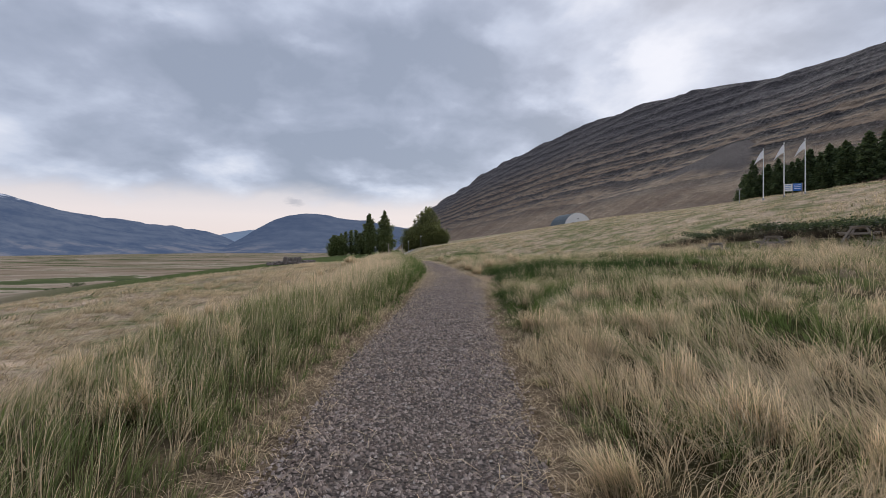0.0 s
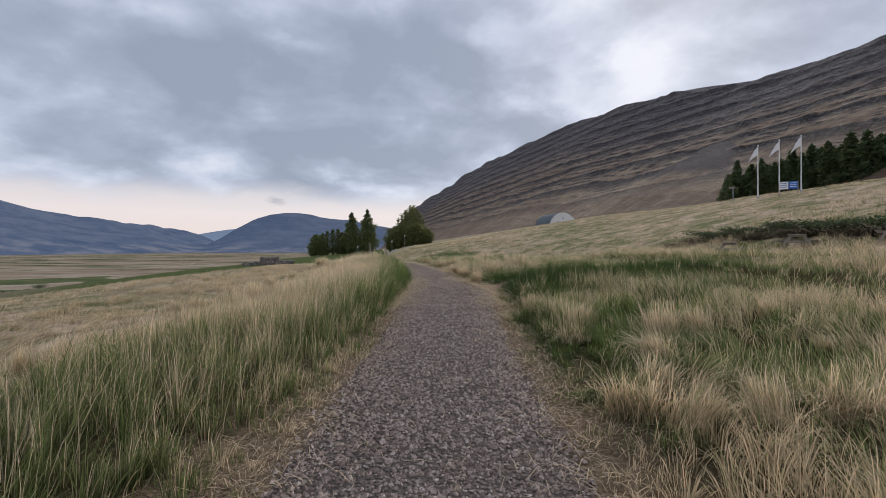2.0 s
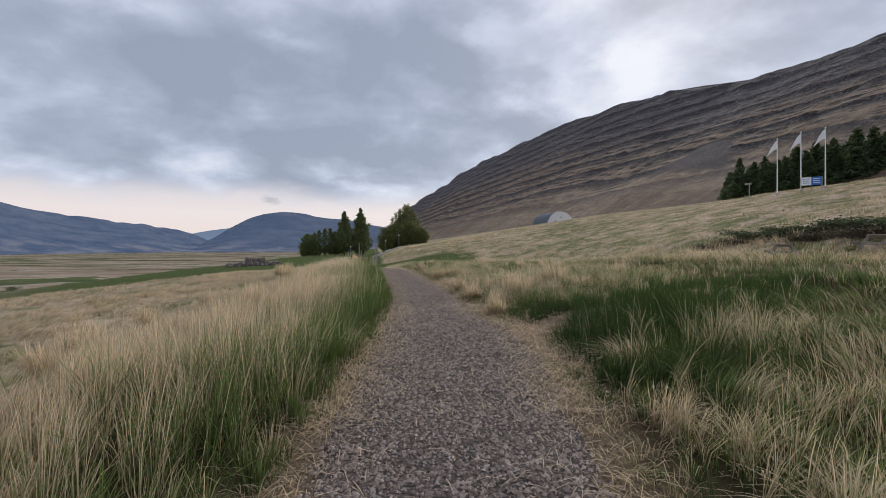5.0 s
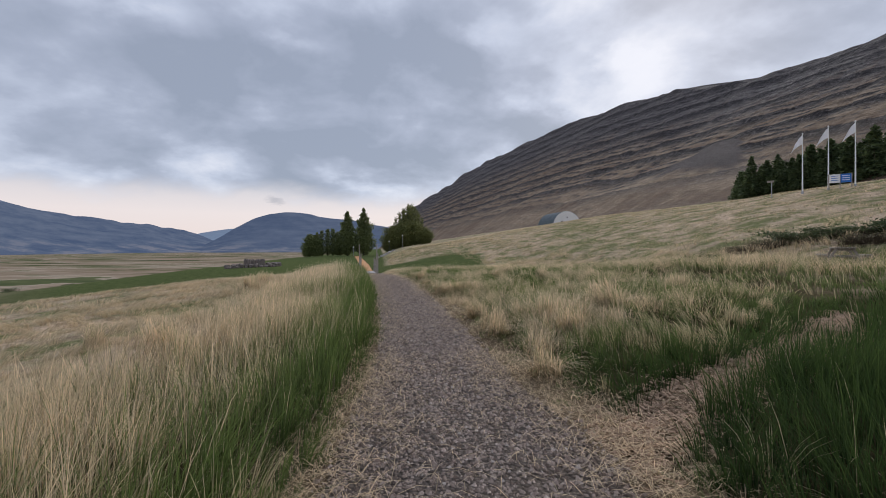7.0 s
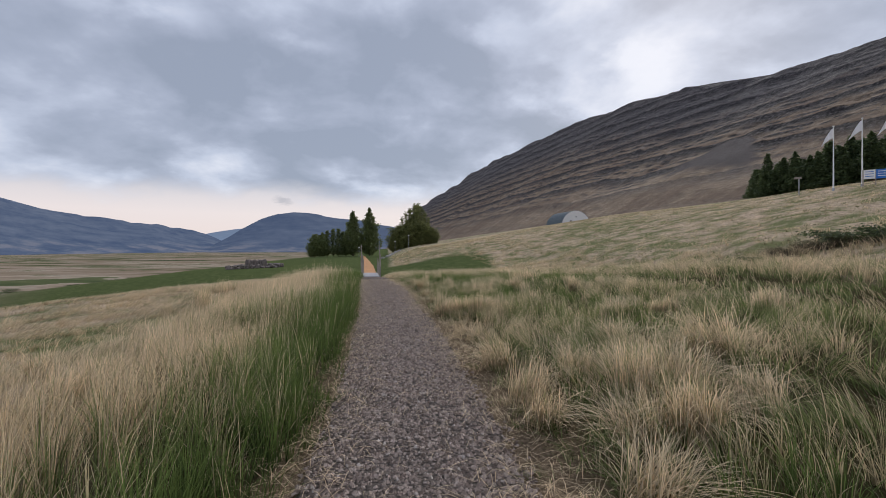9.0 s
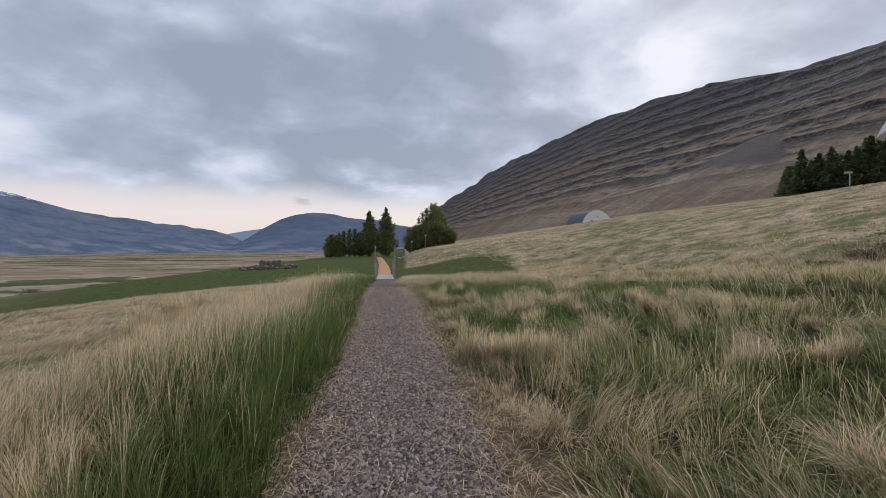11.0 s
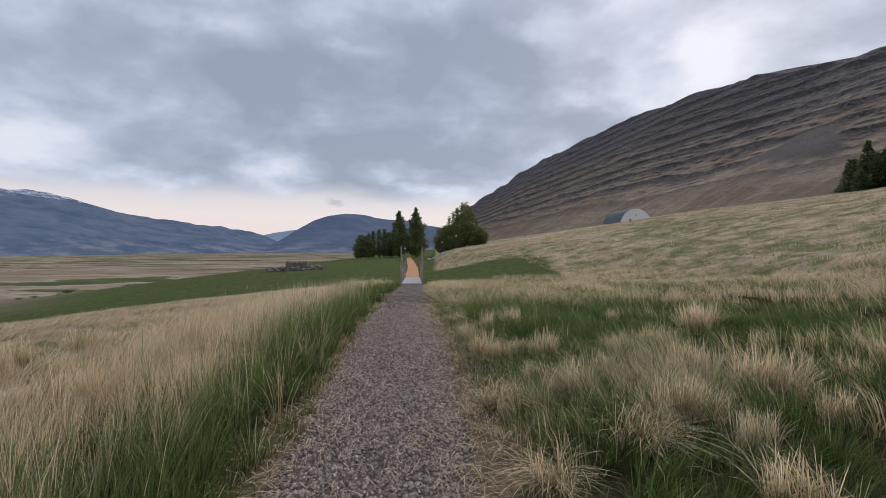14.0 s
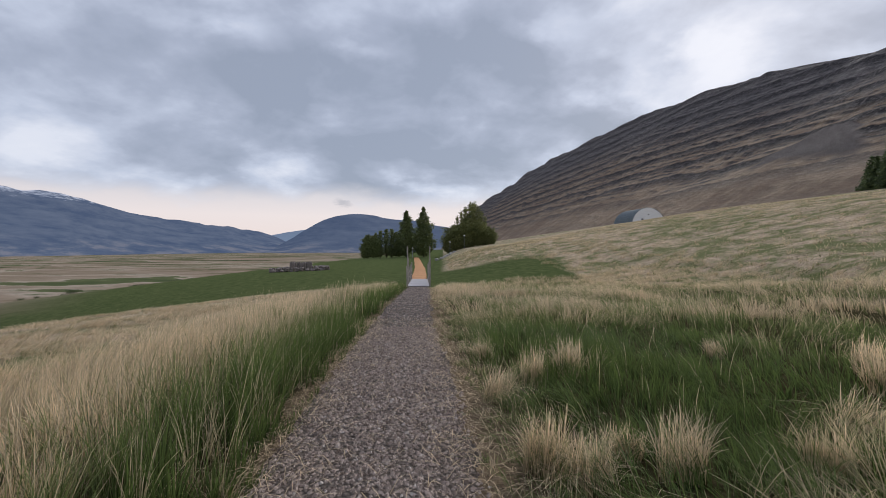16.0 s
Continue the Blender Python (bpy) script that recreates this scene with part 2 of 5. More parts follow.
def ground_material():
    m, nt, b = material("earth_and_turf", 0.95)
    p = position(nt)
    sep = nt.nodes.new("ShaderNodeSeparateXYZ")
    link(nt, p, sep.inputs[0])
    big, mid, fine = noise_tex(nt, p, 0.06, 5), noise_tex(nt, p, 0.45, 5, 0.6), noise_tex(nt, p, 9, 5, 0.7)
    straw = ramp(nt, fine, [(0.3, (0.30, 0.23, 0.16)), (0.5, (0.54, 0.425, 0.315)), (0.72, (0.70, 0.56, 0.43))])
    turf = ramp(nt, fine, [(0.3, (0.075, 0.10, 0.04)), (0.7, (0.22, 0.25, 0.105))])
    tuft = noise_tex(nt, p, 1.7, 6, 0.68, 0.6)
    f = math_node(nt, "ADD", math_node(nt, "MULTIPLY", big, 0.2), math_node(nt, "MULTIPLY", mid, 0.45))
    f = ramp(nt, math_node(nt, "ADD", f, math_node(nt, "MULTIPLY", tuft, 0.35)), [(0.465, 0.0), (0.545, 0.9)])
    straw = mix_rgb(nt, 1.0, straw, ramp(nt, tuft, [(0.32, (0.42, 0.42, 0.38)), (0.5, (1.0, 1.0, 1.0)), (0.66, (1.4, 1.35, 1.3))]), "MULTIPLY")
    meadow = mix_rgb(nt, f, straw, turf)
    # mown lawn beyond the bridge
    at = nt.nodes.new("ShaderNodeAttribute")
    at.attribute_name = "lawn"
    lawn = ramp(nt, noise_tex(nt, p, 1.1, 7, 0.7), [(0.3, (0.065, 0.09, 0.032)), (0.5, (0.095, 0.12, 0.048)), (0.72, (0.15, 0.165, 0.075))])
    col = mix_rgb(nt, at.outputs["Fac"], meadow, lawn)
    # the valley floor: long bands of pasture and dead sedge
    mp = nt.nodes.new("ShaderNodeMapping")
    mp.inputs["Scale"].default_value = (0.0035, 0.0075, 0.0)
    mp.inputs["Rotation"].default_value = (0, 0, radians(9))
    link(nt, p, mp.inputs[0])
    band = noise_tex(nt, mp.outputs[0], 1.6, 6, 0.6, 0.4)
    vall = ramp(nt, band, [(0.36, (0.055, 0.075, 0.035)), (0.42, (0.10, 0.12, 0.055)), (0.445, (0.25, 0.195, 0.14)), (0.53, (0.34, 0.27, 0.205)), (0.56, (0.44, 0.37, 0.30)), (0.575, (0.12, 0.14, 0.065)), (0.66, (0.075, 0.10, 0.045))])
    vall = mix_rgb(nt, ramp(nt, noise_tex(nt, p, 0.11, 5, 0.7), [(0.35, 0.0), (0.7, 0.35)]), vall, (0.10, 0.085, 0.06))
    col = mix_rgb(nt, ramp(nt, math_node(nt, "MULTIPLY", sep.outputs[2], -0.1), [(0.55, 0.0), (1.0, 1.0)]), col, vall)
    # thatch at the roots of the standing grass, its colour darkened for shade there
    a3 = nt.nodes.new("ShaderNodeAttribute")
    a3.attribute_name = "shaded_thatch"
    shaded_thatch = ramp(nt, fine, [(0.3, (0.035, 0.032, 0.015)), (0.7, (0.10, 0.085, 0.045))])
    col = mix_rgb(nt, a3.outputs["Fac"], col, shaded_thatch)
    # trodden earth and straw litter along the path
    a2 = nt.nodes.new("ShaderNodeAttribute")
    a2.attribute_name = "verge"
    litter = ramp(nt, noise_tex(nt, p, 30, 6, 0.75), [(0.3, (0.08, 0.06, 0.04)), (0.5, (0.21, 0.157, 0.105)), (0.7, (0.40, 0.31, 0.215))])
    col = mix_rgb(nt, a2.outputs["Fac"], col, litter)
    link(nt, col, b.inputs["Base Color"])
    b.inputs["Specular IOR Level"].default_value = 0.0
    bump(nt, b, math_node(nt, "ADD", math_node(nt, "MULTIPLY", tuft, 3.0), fine), 0.9, 0.12)
    return m


def gravel_bed_material():
    m, nt, b = material("gravel_bed", 0.95)
    p = position(nt)
    v = nt.nodes.new("ShaderNodeTexVoronoi")
    v.inputs["Scale"].default_value = 34
    link(nt, p, v.inputs["Vector"])
    c = ramp(nt, noise_tex(nt, p, 45, 4, 0.7), [(0.3, (0.075, 0.06, 0.051)), (0.6, (0.17, 0.137, 0.119)), (0.8, (0.27, 0.225, 0.198))])
    # painted shade: colour falls off from each pebble's middle to the gaps
    gap_shade = ramp(nt, v.outputs["Distance"], [(0.0, 1.0), (0.45, 0.75), (0.75, 0.35)])
    c = mix_rgb(nt, 1.0, c, gap_shade, "MULTIPLY")
    wear = ramp(nt, noise_tex(nt, p, 0.9, 4), [(0.45, 0.0), (0.75, 0.4)])
    c = mix_rgb(nt, wear, c, (0.13, 0.10, 0.07))
    link(nt, c, b.inputs["Base Color"])
    bump(nt, b, v.outputs["Distance"], 1.0, -0.02)
    return m


def stone_material():
    m, nt, b = material("crushed_basalt", 0.85)
    geo = nt.nodes.new("ShaderNodeNewGeometry")
    base = ramp(nt, geo.outputs["Random Per Island"], [(0.0, (0.15, 0.113, 0.092)), (0.35, (0.30, 0.235, 0.196)), (0.75, (0.42, 0.338, 0.287)), (0.95, (0.50, 0.41, 0.352)), (1.0, (0.56, 0.50, 0.45))])
    n = noise_tex(nt, geo.outputs["Position"], 90, 3)
    col = mix_rgb(nt, 1.0, base, ramp(nt, n, [(0.3, 0.75), (0.7, 1.15)]), "MULTIPLY")
    link(nt, col, b.inputs["Base Color"])
    return m


def slope_material():
    """Basalt ledges between strips of dead grass and scree."""
    m, nt, b = material("mountain_slope", 0.95)
    geo = nt.nodes.new("ShaderNodeNewGeometry")
    p = geo.outputs["Position"]
    sep = nt.nodes.new("ShaderNodeSeparateXYZ")
    link(nt, p, sep.inputs[0])
    mp = nt.nodes.new("ShaderNodeMapping")
    mp.inputs["Scale"].default_value = (1, 0.6, 1.8)
    link(nt, p, mp.inputs[0])
    n1, n2 = noise_tex(nt, mp.outputs[0], 0.02, 6, 0.65), noise_tex(nt, mp.outputs[0], 0.3, 10, 0.86)
    def bed_attr(name):
        a = nt.nodes.new("ShaderNodeAttribute")
        a.attribute_name = name
        return a.outputs["Fac"]
    lev, climb = bed_attr("level"), bed_attr("climb")
    # runnels and slides down the fall line
    run = nt.nodes.new("ShaderNodeCombineXYZ")
    link(nt, math_node(nt, "MULTIPLY", math_node(nt, "ADD", sep.outputs[1], math_node(nt, "MULTIPLY", lev, -0.5)), 0.09), run.inputs[0])
    link(nt, math_node(nt, "MULTIPLY", lev, 0.018), run.inputs[1])
    streak = noise_tex(nt, run.outputs[0], 1.0, 7, 0.72, 0.3)
    grass = ramp(nt, n2, [(0.32, (0.16, 0.112, 0.076)), (0.5, (0.27, 0.20, 0.135)), (0.66, (0.46, 0.36, 0.255))])
    heath = ramp(nt, n2, [(0.3, (0.075, 0.05, 0.036)), (0.7, (0.25, 0.165, 0.105))])
    grass = mix_rgb(nt, ramp(nt, math_node(nt, "ADD", math_node(nt, "MULTIPLY", n1, 0.5), math_node(nt, "MULTIPLY", streak, 0.5)), [(0.44, 0.95), (0.58, 0.05)]), grass, heath)
    joint = nt.nodes.new("ShaderNodeMapping")
    joint.inputs["Scale"].default_value = (1.0, 1.0, 0.3)
    link(nt, p, joint.inputs[0])
    crack = noise_tex(nt, joint.outputs[0], 0.55, 4, 0.6)
    rock = ramp(nt, math_node(nt, "ADD", math_node(nt, "MULTIPLY", n2, 0.5), math_node(nt, "MULTIPLY", crack, 0.5)), [(0.4, (0.012, 0.011, 0.012)), (0.52, (0.055, 0.048, 0.047)), (0.64, (0.20, 0.175, 0.165))])
    # beds of lava: each breaks off sharply at its top and trails into talus below
    ragged = math_node(nt, "ADD", lev, math_node(nt, "MULTIPLY", math_node(nt, "SUBTRACT", n2, 0.5), 4.0))
    ledge = None
    for step, share, keep in ((19.0, 0.55, 0.26), (6.3, 0.52, 0.41), (2.7, 0.52, 0.48)):
        fr = math_node(nt, "FRACT", math_node(nt, "DIVIDE", ragged, step))
        gap = noise_tex(nt, run.outputs[0], 0.45 + 1.2 / step, 4, 0.6)
        one = math_node(nt, "MULTIPLY", ramp(nt, fr, [(share - 0.12, 0.0), (share + 0.12, 0.55), (0.80, 1.0), (0.955, 1.0), (0.975, 0.0)]), ramp(nt, gap, [(keep, 0.0), (keep + 0.12, 1.0)]))
        ledge = one if ledge is None else math_node(nt, "MAXIMUM", ledge, one)
    ledge = math_node(nt, "MULTIPLY", ledge, ramp(nt, math_node(nt, "ADD", climb, math_node(nt, "MULTIPLY", math_node(nt, "SUBTRACT", n1, 0.5), 0.5)), [(0.1, 0.15), (0.32, 1.0)]))
    col = mix_rgb(nt, ledge, grass, rock)
    # bare grey stone towards the crest
    hi = ramp(nt, math_node(nt, "ADD", climb, math_node(nt, "MULTIPLY", math_node(nt, "SUBTRACT", streak, 0.5), 0.55)), [(0.52, 0.0), (0.80, 0.85)])
    stony = ramp(nt, n2, [(0.34, (0.03, 0.03, 0.034)), (0.5, (0.09, 0.088, 0.097)), (0.66, (0.21, 0.20, 0.207))])
    col = mix_rgb(nt, hi, col, mix_rgb(nt, math_node(nt, "MULTIPLY", ledge, 0.7), stony, rock))
    at = nt.nodes.new("ShaderNodeAttribute")
    at.attribute_name = "scree"
    col = mix_rgb(nt, at.outputs["Fac"], col, ramp(nt, n2, [(0.3, (0.055, 0.045, 0.045)), (0.7, (0.09, 0.074, 0.073))]))
    link(nt, col, b.inputs["Base Color"])
    bump(nt, b, n2, 0.8, 2.0)
    return m


def far_material(name, low, high, haze_glow, snow=0.0):
    """Distant hills: a backdrop with the air's haze painted in, as bluish colour and an even glow."""
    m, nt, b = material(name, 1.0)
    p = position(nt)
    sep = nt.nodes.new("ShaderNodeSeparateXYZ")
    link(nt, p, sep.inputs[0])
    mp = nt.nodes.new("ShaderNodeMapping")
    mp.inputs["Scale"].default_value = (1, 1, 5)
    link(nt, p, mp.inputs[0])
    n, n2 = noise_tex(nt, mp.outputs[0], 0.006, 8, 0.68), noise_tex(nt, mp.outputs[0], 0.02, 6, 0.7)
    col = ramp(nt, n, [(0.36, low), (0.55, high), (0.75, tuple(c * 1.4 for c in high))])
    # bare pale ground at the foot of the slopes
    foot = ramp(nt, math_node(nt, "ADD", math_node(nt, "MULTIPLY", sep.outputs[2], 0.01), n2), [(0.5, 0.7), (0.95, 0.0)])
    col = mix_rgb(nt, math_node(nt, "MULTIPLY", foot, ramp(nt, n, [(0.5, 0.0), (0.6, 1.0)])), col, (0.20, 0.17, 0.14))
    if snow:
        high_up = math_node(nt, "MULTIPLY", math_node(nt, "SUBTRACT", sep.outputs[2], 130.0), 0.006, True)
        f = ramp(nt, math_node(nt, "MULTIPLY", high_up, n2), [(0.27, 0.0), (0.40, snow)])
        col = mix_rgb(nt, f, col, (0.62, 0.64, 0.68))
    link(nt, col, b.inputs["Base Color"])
    b.inputs["Emission Color"].default_value = (*haze_glow, 1)
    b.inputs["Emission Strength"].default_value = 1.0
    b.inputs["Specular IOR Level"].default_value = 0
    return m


def leaf_material(name, dark, lite):
    m, nt, b = material(name, 0.7)
    rnd = nt.nodes.new("ShaderNodeNewGeometry").outputs["Random Per Island"]
    col = ramp(nt, rnd, [(0.0, dark), (1.0, lite)])
    link(nt, col, b.inputs["Base Color"])
    tr = nt.nodes.new("ShaderNodeBsdfTranslucent")
    link(nt, col, tr.inputs[0])
    mx = nt.nodes.new("ShaderNodeMixShader")
    mx.inputs[0].default_value = 0.35
    link(nt, b.outputs[0], mx.inputs[1])
    link(nt, tr.outputs[0], mx.inputs[2])
    link(nt, mx.outputs[0], nt.nodes["Material Output"].inputs[0])
    return m


M_GROUND, M_BED, M_STONE, M_SLOPE = ground_material(), gravel_bed_material(), stone_material(), slope_material()
M_BARK = plain("bark", (0.10, 0.08, 0.06), 0.95, 0, 9, 0.4, 0.02)
M_SPRUCE = leaf_material("spruce_needles", (0.035, 0.055, 0.026), (0.13, 0.17, 0.07))
M_POPLAR = leaf_material("poplar_leaves", (0.07, 0.092, 0.036), (0.26, 0.30, 0.115))
M_WILLOW = leaf_material("willow_leaves", (0.09, 0.105, 0.04), (0.29, 0.305, 0.115))
M_BUSH = leaf_material("bush_leaves", (0.03, 0.045, 0.022), (0.115, 0.145, 0.062))
M_SHRUB = leaf_material("shrub_twigs", (0.08, 0.075, 0.045), (0.24, 0.21, 0.13))
M_TIMBER = plain("weathered_timber", (0.30, 0.265, 0.23), 0.85, 0, 14, 0.35, 0.006)
M_LOG = plain("grey_log", (0.33, 0.29, 0.25), 0.9, 0, 10, 0.35, 0.008)
M_WHITE = plain("white_paint", (0.78, 0.78, 0.77), 0.45, 0, 6, 0.05, 0.001)
M_FLAG = plain("white_cloth", (0.80, 0.79, 0.82), 0.85, 0, 3, 0.06, 0.004)
M_BLUE = plain("blue_panel", (0.03, 0.16, 0.52), 0.4, 0, 5, 0.08, 0.0005)
M_TIN = plain("ribbed_tin", (0.10, 0.125, 0.135), 0.5, 0.3, 3, 0.2, 0.003)
M_STEEL = plain("galvanised_steel", (0.35, 0.36, 0.37), 0.45, 0.8, 8, 0.15, 0.001)
M_GLASSY = plain("lamp_glass", (0.75, 0.75, 0.72), 0.2, 0, 4, 0.04, 0.0005)
M_DARK = plain("dark_opening", (0.03, 0.03, 0.035), 0.6, 0, 4, 0.2, 0.001)
M_WALLSTONE = plain("field_stone", (0.20, 0.17, 0.155), 0.9, 0, 6, 0.4, 0.02)
M_CHIP = plain("pale_bark_chips", (0.37, 0.26, 0.18), 0.95, 0, 24, 0.5, 0.01)
M_ORANGE = plain("orange_bark_chips", (0.46, 0.235, 0.105), 0.95, 0, 7, 0.3, 0.02)
M_DECK = plain("grey_deck_boards", (0.40, 0.385, 0.40), 0.8, 0, 9, 0.2, 0.004)
# blue in these tones and their emission stands in for haze
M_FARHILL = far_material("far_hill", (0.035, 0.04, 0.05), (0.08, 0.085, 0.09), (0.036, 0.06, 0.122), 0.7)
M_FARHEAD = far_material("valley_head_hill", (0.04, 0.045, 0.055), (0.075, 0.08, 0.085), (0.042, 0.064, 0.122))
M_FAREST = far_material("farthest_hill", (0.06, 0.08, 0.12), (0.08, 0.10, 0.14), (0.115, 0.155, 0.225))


# ---------------------------------------------------------------- mesh helpers
def raw_mesh(name, verts, faces, uvs=None, flat=True):
    """A mesh from arrays: faces is a list of index arrays, one row a face, of any widths."""
    me = bpy.data.meshes.new(name)
    verts = np.ascontiguousarray(verts, np.float32)
    loops = np.concatenate([f.ravel() for f in faces]).astype(np.int32)
    sizes = np.concatenate([np.full(len(f), f.shape[1]) for f in faces])
    starts = np.concatenate([[0], np.cumsum(sizes)[:-1]]).astype(np.int32)
    me.vertices.add(len(verts))
    me.vertices.foreach_set("co", verts.ravel())
    me.loops.add(len(loops))
    me.loops.foreach_set("vertex_index", loops)
    me.polygons.add(len(starts))
    me.polygons.foreach_set("loop_start", starts)
    if uvs is not None:
        layer = me.uv_layers.new(name="UVMap")
        layer.data.foreach_set("uv", np.ascontiguousarray(uvs[loops], np.float32).ravel())
    me.update(calc_edges=True)
    me.polygons.foreach_set("use_smooth", np.full(len(starts), not flat))
    return me


def grid_faces(nu, nv):
    i, j = np.meshgrid(np.arange(nu - 1), np.arange(nv - 1), indexing="ij")
    a = (i * nv + j).ravel()
    return np.stack([a, a + nv, a + nv + 1, a + 1], 1)


def put(name, me, mat, parent=None, label="", **tags):
    ob = new(name, me)
    me.materials.append(mat)
    if parent is not None:
        ob.parent = parent
    return tagged(ob, label, **tags)


def part(name, bm, mat, parent, label=""):
    me = bpy.data.meshes.new(name)
    bm.to_mesh(me)
    bm.free()
    return put(name, me, mat, parent, label)


def box(bm, size, m=None, bevel=0.0):
    r = bmesh.ops.create_cube(bm, size=1.0, matrix=(m or Matrix()) @ Matrix.Diagonal((*size, 1)))
    if bevel:
        edges = list({e for v in r["verts"] for e in v.link_edges})
        bmesh.ops.bevel(bm, geom=edges, offset=bevel, segments=1, affect="EDGES")


def rod(bm, a, b, r1, r2=None, seg=8):
    """A round bar from a to b."""
    a, b = Vector(a), Vector(b)
    d = b - a
    m = Matrix.Translation((a + b) / 2) @ d.to_track_quat("Z", "Y").to_matrix().to_4x4()
    bmesh.ops.create_cone(bm, cap_ends=True, segments=seg, radius1=r1, radius2=r1 if r2 is None else r2, depth=d.length, matrix=m)


def empty(name, m, label="", **tags):
    ob = new(name)
    ob.matrix_world = m
    ob.empty_display_size = 0.2
    return tagged(ob, label, **tags)


def h1(x, y):
    return float(height(x, y))


# ---------------------------------------------------------------- ground
def stretch(a, b, near, first, grow):
    """Grid lines that are close about `near` and widen outwards."""
    out, s, q = [near], first, near
    while q < b:
        q += s
        s *= grow
        out.append(min(q, b))
    s, q = first, near
    while q > a:
        q -= s
        s *= grow
        out.insert(0, max(q, a))
    return np.array(out)


BRANCH = [(2.4, 13.9), (4.0, 14.9), (6.5, 16.3), (9, 17.7)]


def branch(x, y):
    """Distance from the trodden side path to the picnic tables."""
    d = np.full(np.shape(x), 1e3)
    for (ax, ay), (bx, by) in zip(BRANCH, BRANCH[1:]):
        t = np.clip(((x - ax) * (bx - ax) + (y - ay) * (by - ay)) / ((bx - ax) ** 2 + (by - ay) ** 2), 0, 1)
        d = np.minimum(d, np.hypot(x - ax - t * (bx - ax), y - ay - t * (by - ay)))
    return d


gx = np.unique(np.concatenate([np.arange(-3, 5.01, 0.2), stretch(-2600, 620, 1.0, 0.2, 1.042)]).round(3))
gy = np.unique(np.concatenate([np.arange(-12, 40, 0.3), stretch(-300, 4300, 20.0, 0.3, 1.036)]).round(3))
GX, GY = np.meshgrid(gx, gy, indexing="ij")
me = raw_mesh("ground", np.stack([GX, GY, height(GX, GY)], 2).reshape(-1, 3), [grid_faces(len(gx), len(gy))], flat=False)
L, R = sides(GX, np.clip(GY, -4, 80))
lawn = smooth(58.5, 61.5, GY + 2.0 * vnoise(GX, GY, 6, 8)) * (1 - smooth(12, 13.5, R - 0.2 * (GY - 62) + 1.5 * vnoise(GX, GY, 5, 9) + 0.8 * vnoise(GX, GY, 1.7, 12))) * (1 - smooth(82, 96, L + 6 * vnoise(GX, GY, 14, 11)))
lawn *= 1 - smooth(1.5, 3, R) * smooth(82, 85, GY - 0.3 * R + 2 * vnoise(GX, GY, 4, 13))
verge = np.maximum(1 - smooth(0.15, 0.4, branch(GX, GY)), 1 - smooth(0.05, 0.75, np.maximum(L * (0.6 + 1.6 * smooth(8, 15, GY)), R) + 0.12 * vnoise(GX, GY, 0.5, 10))) * (1 - smooth(58, 62, GY))
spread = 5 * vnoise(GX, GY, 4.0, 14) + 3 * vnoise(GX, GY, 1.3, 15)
shaded_thatch = (1 - smooth(8, 20, R + spread)) * (1 - smooth(1.4, 3.2, L + 0.15 * spread)) * (1 - smooth(36, 58, GY + spread)) * smooth(-14, 2, GY + spread)
for key, value in (("lawn", lawn), ("verge", verge), ("shaded_thatch", shaded_thatch)):
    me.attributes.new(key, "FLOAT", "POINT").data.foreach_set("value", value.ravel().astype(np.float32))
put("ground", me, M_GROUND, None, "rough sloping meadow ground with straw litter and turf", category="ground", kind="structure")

# the gravel path
py = np.arange(-8, 63.0, 0.12)
pu = np.linspace(0, 1, 26)
PY, PU = np.meshgrid(py, pu, indexing="ij")
wob_l, wob_r = 0.07 * vnoise(py, py * 0, 0.9, 20) + 0.03 * vnoise(py, py * 0, 0.25, 21), 0.07 * vnoise(py, py * 0, 0.8, 22) + 0.03 * vnoise(py, py * 0, 0.26, 23)
PX = (edge_l(py) + wob_l)[:, None] * (1 - PU) + (edge_r(py) + wob_r)[:, None] * PU
PZ = height(PX, PY) + 0.03 * np.sin(PU * math.pi) ** 0.6 + 0.012 * vnoise(PX, PY, 0.25, 24) + 0.004 - 0.03 * ((PU < 0.01) | (PU > 0.99))
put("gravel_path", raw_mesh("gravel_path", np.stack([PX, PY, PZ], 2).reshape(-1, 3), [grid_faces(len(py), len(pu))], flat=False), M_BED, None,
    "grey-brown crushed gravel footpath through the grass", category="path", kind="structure")


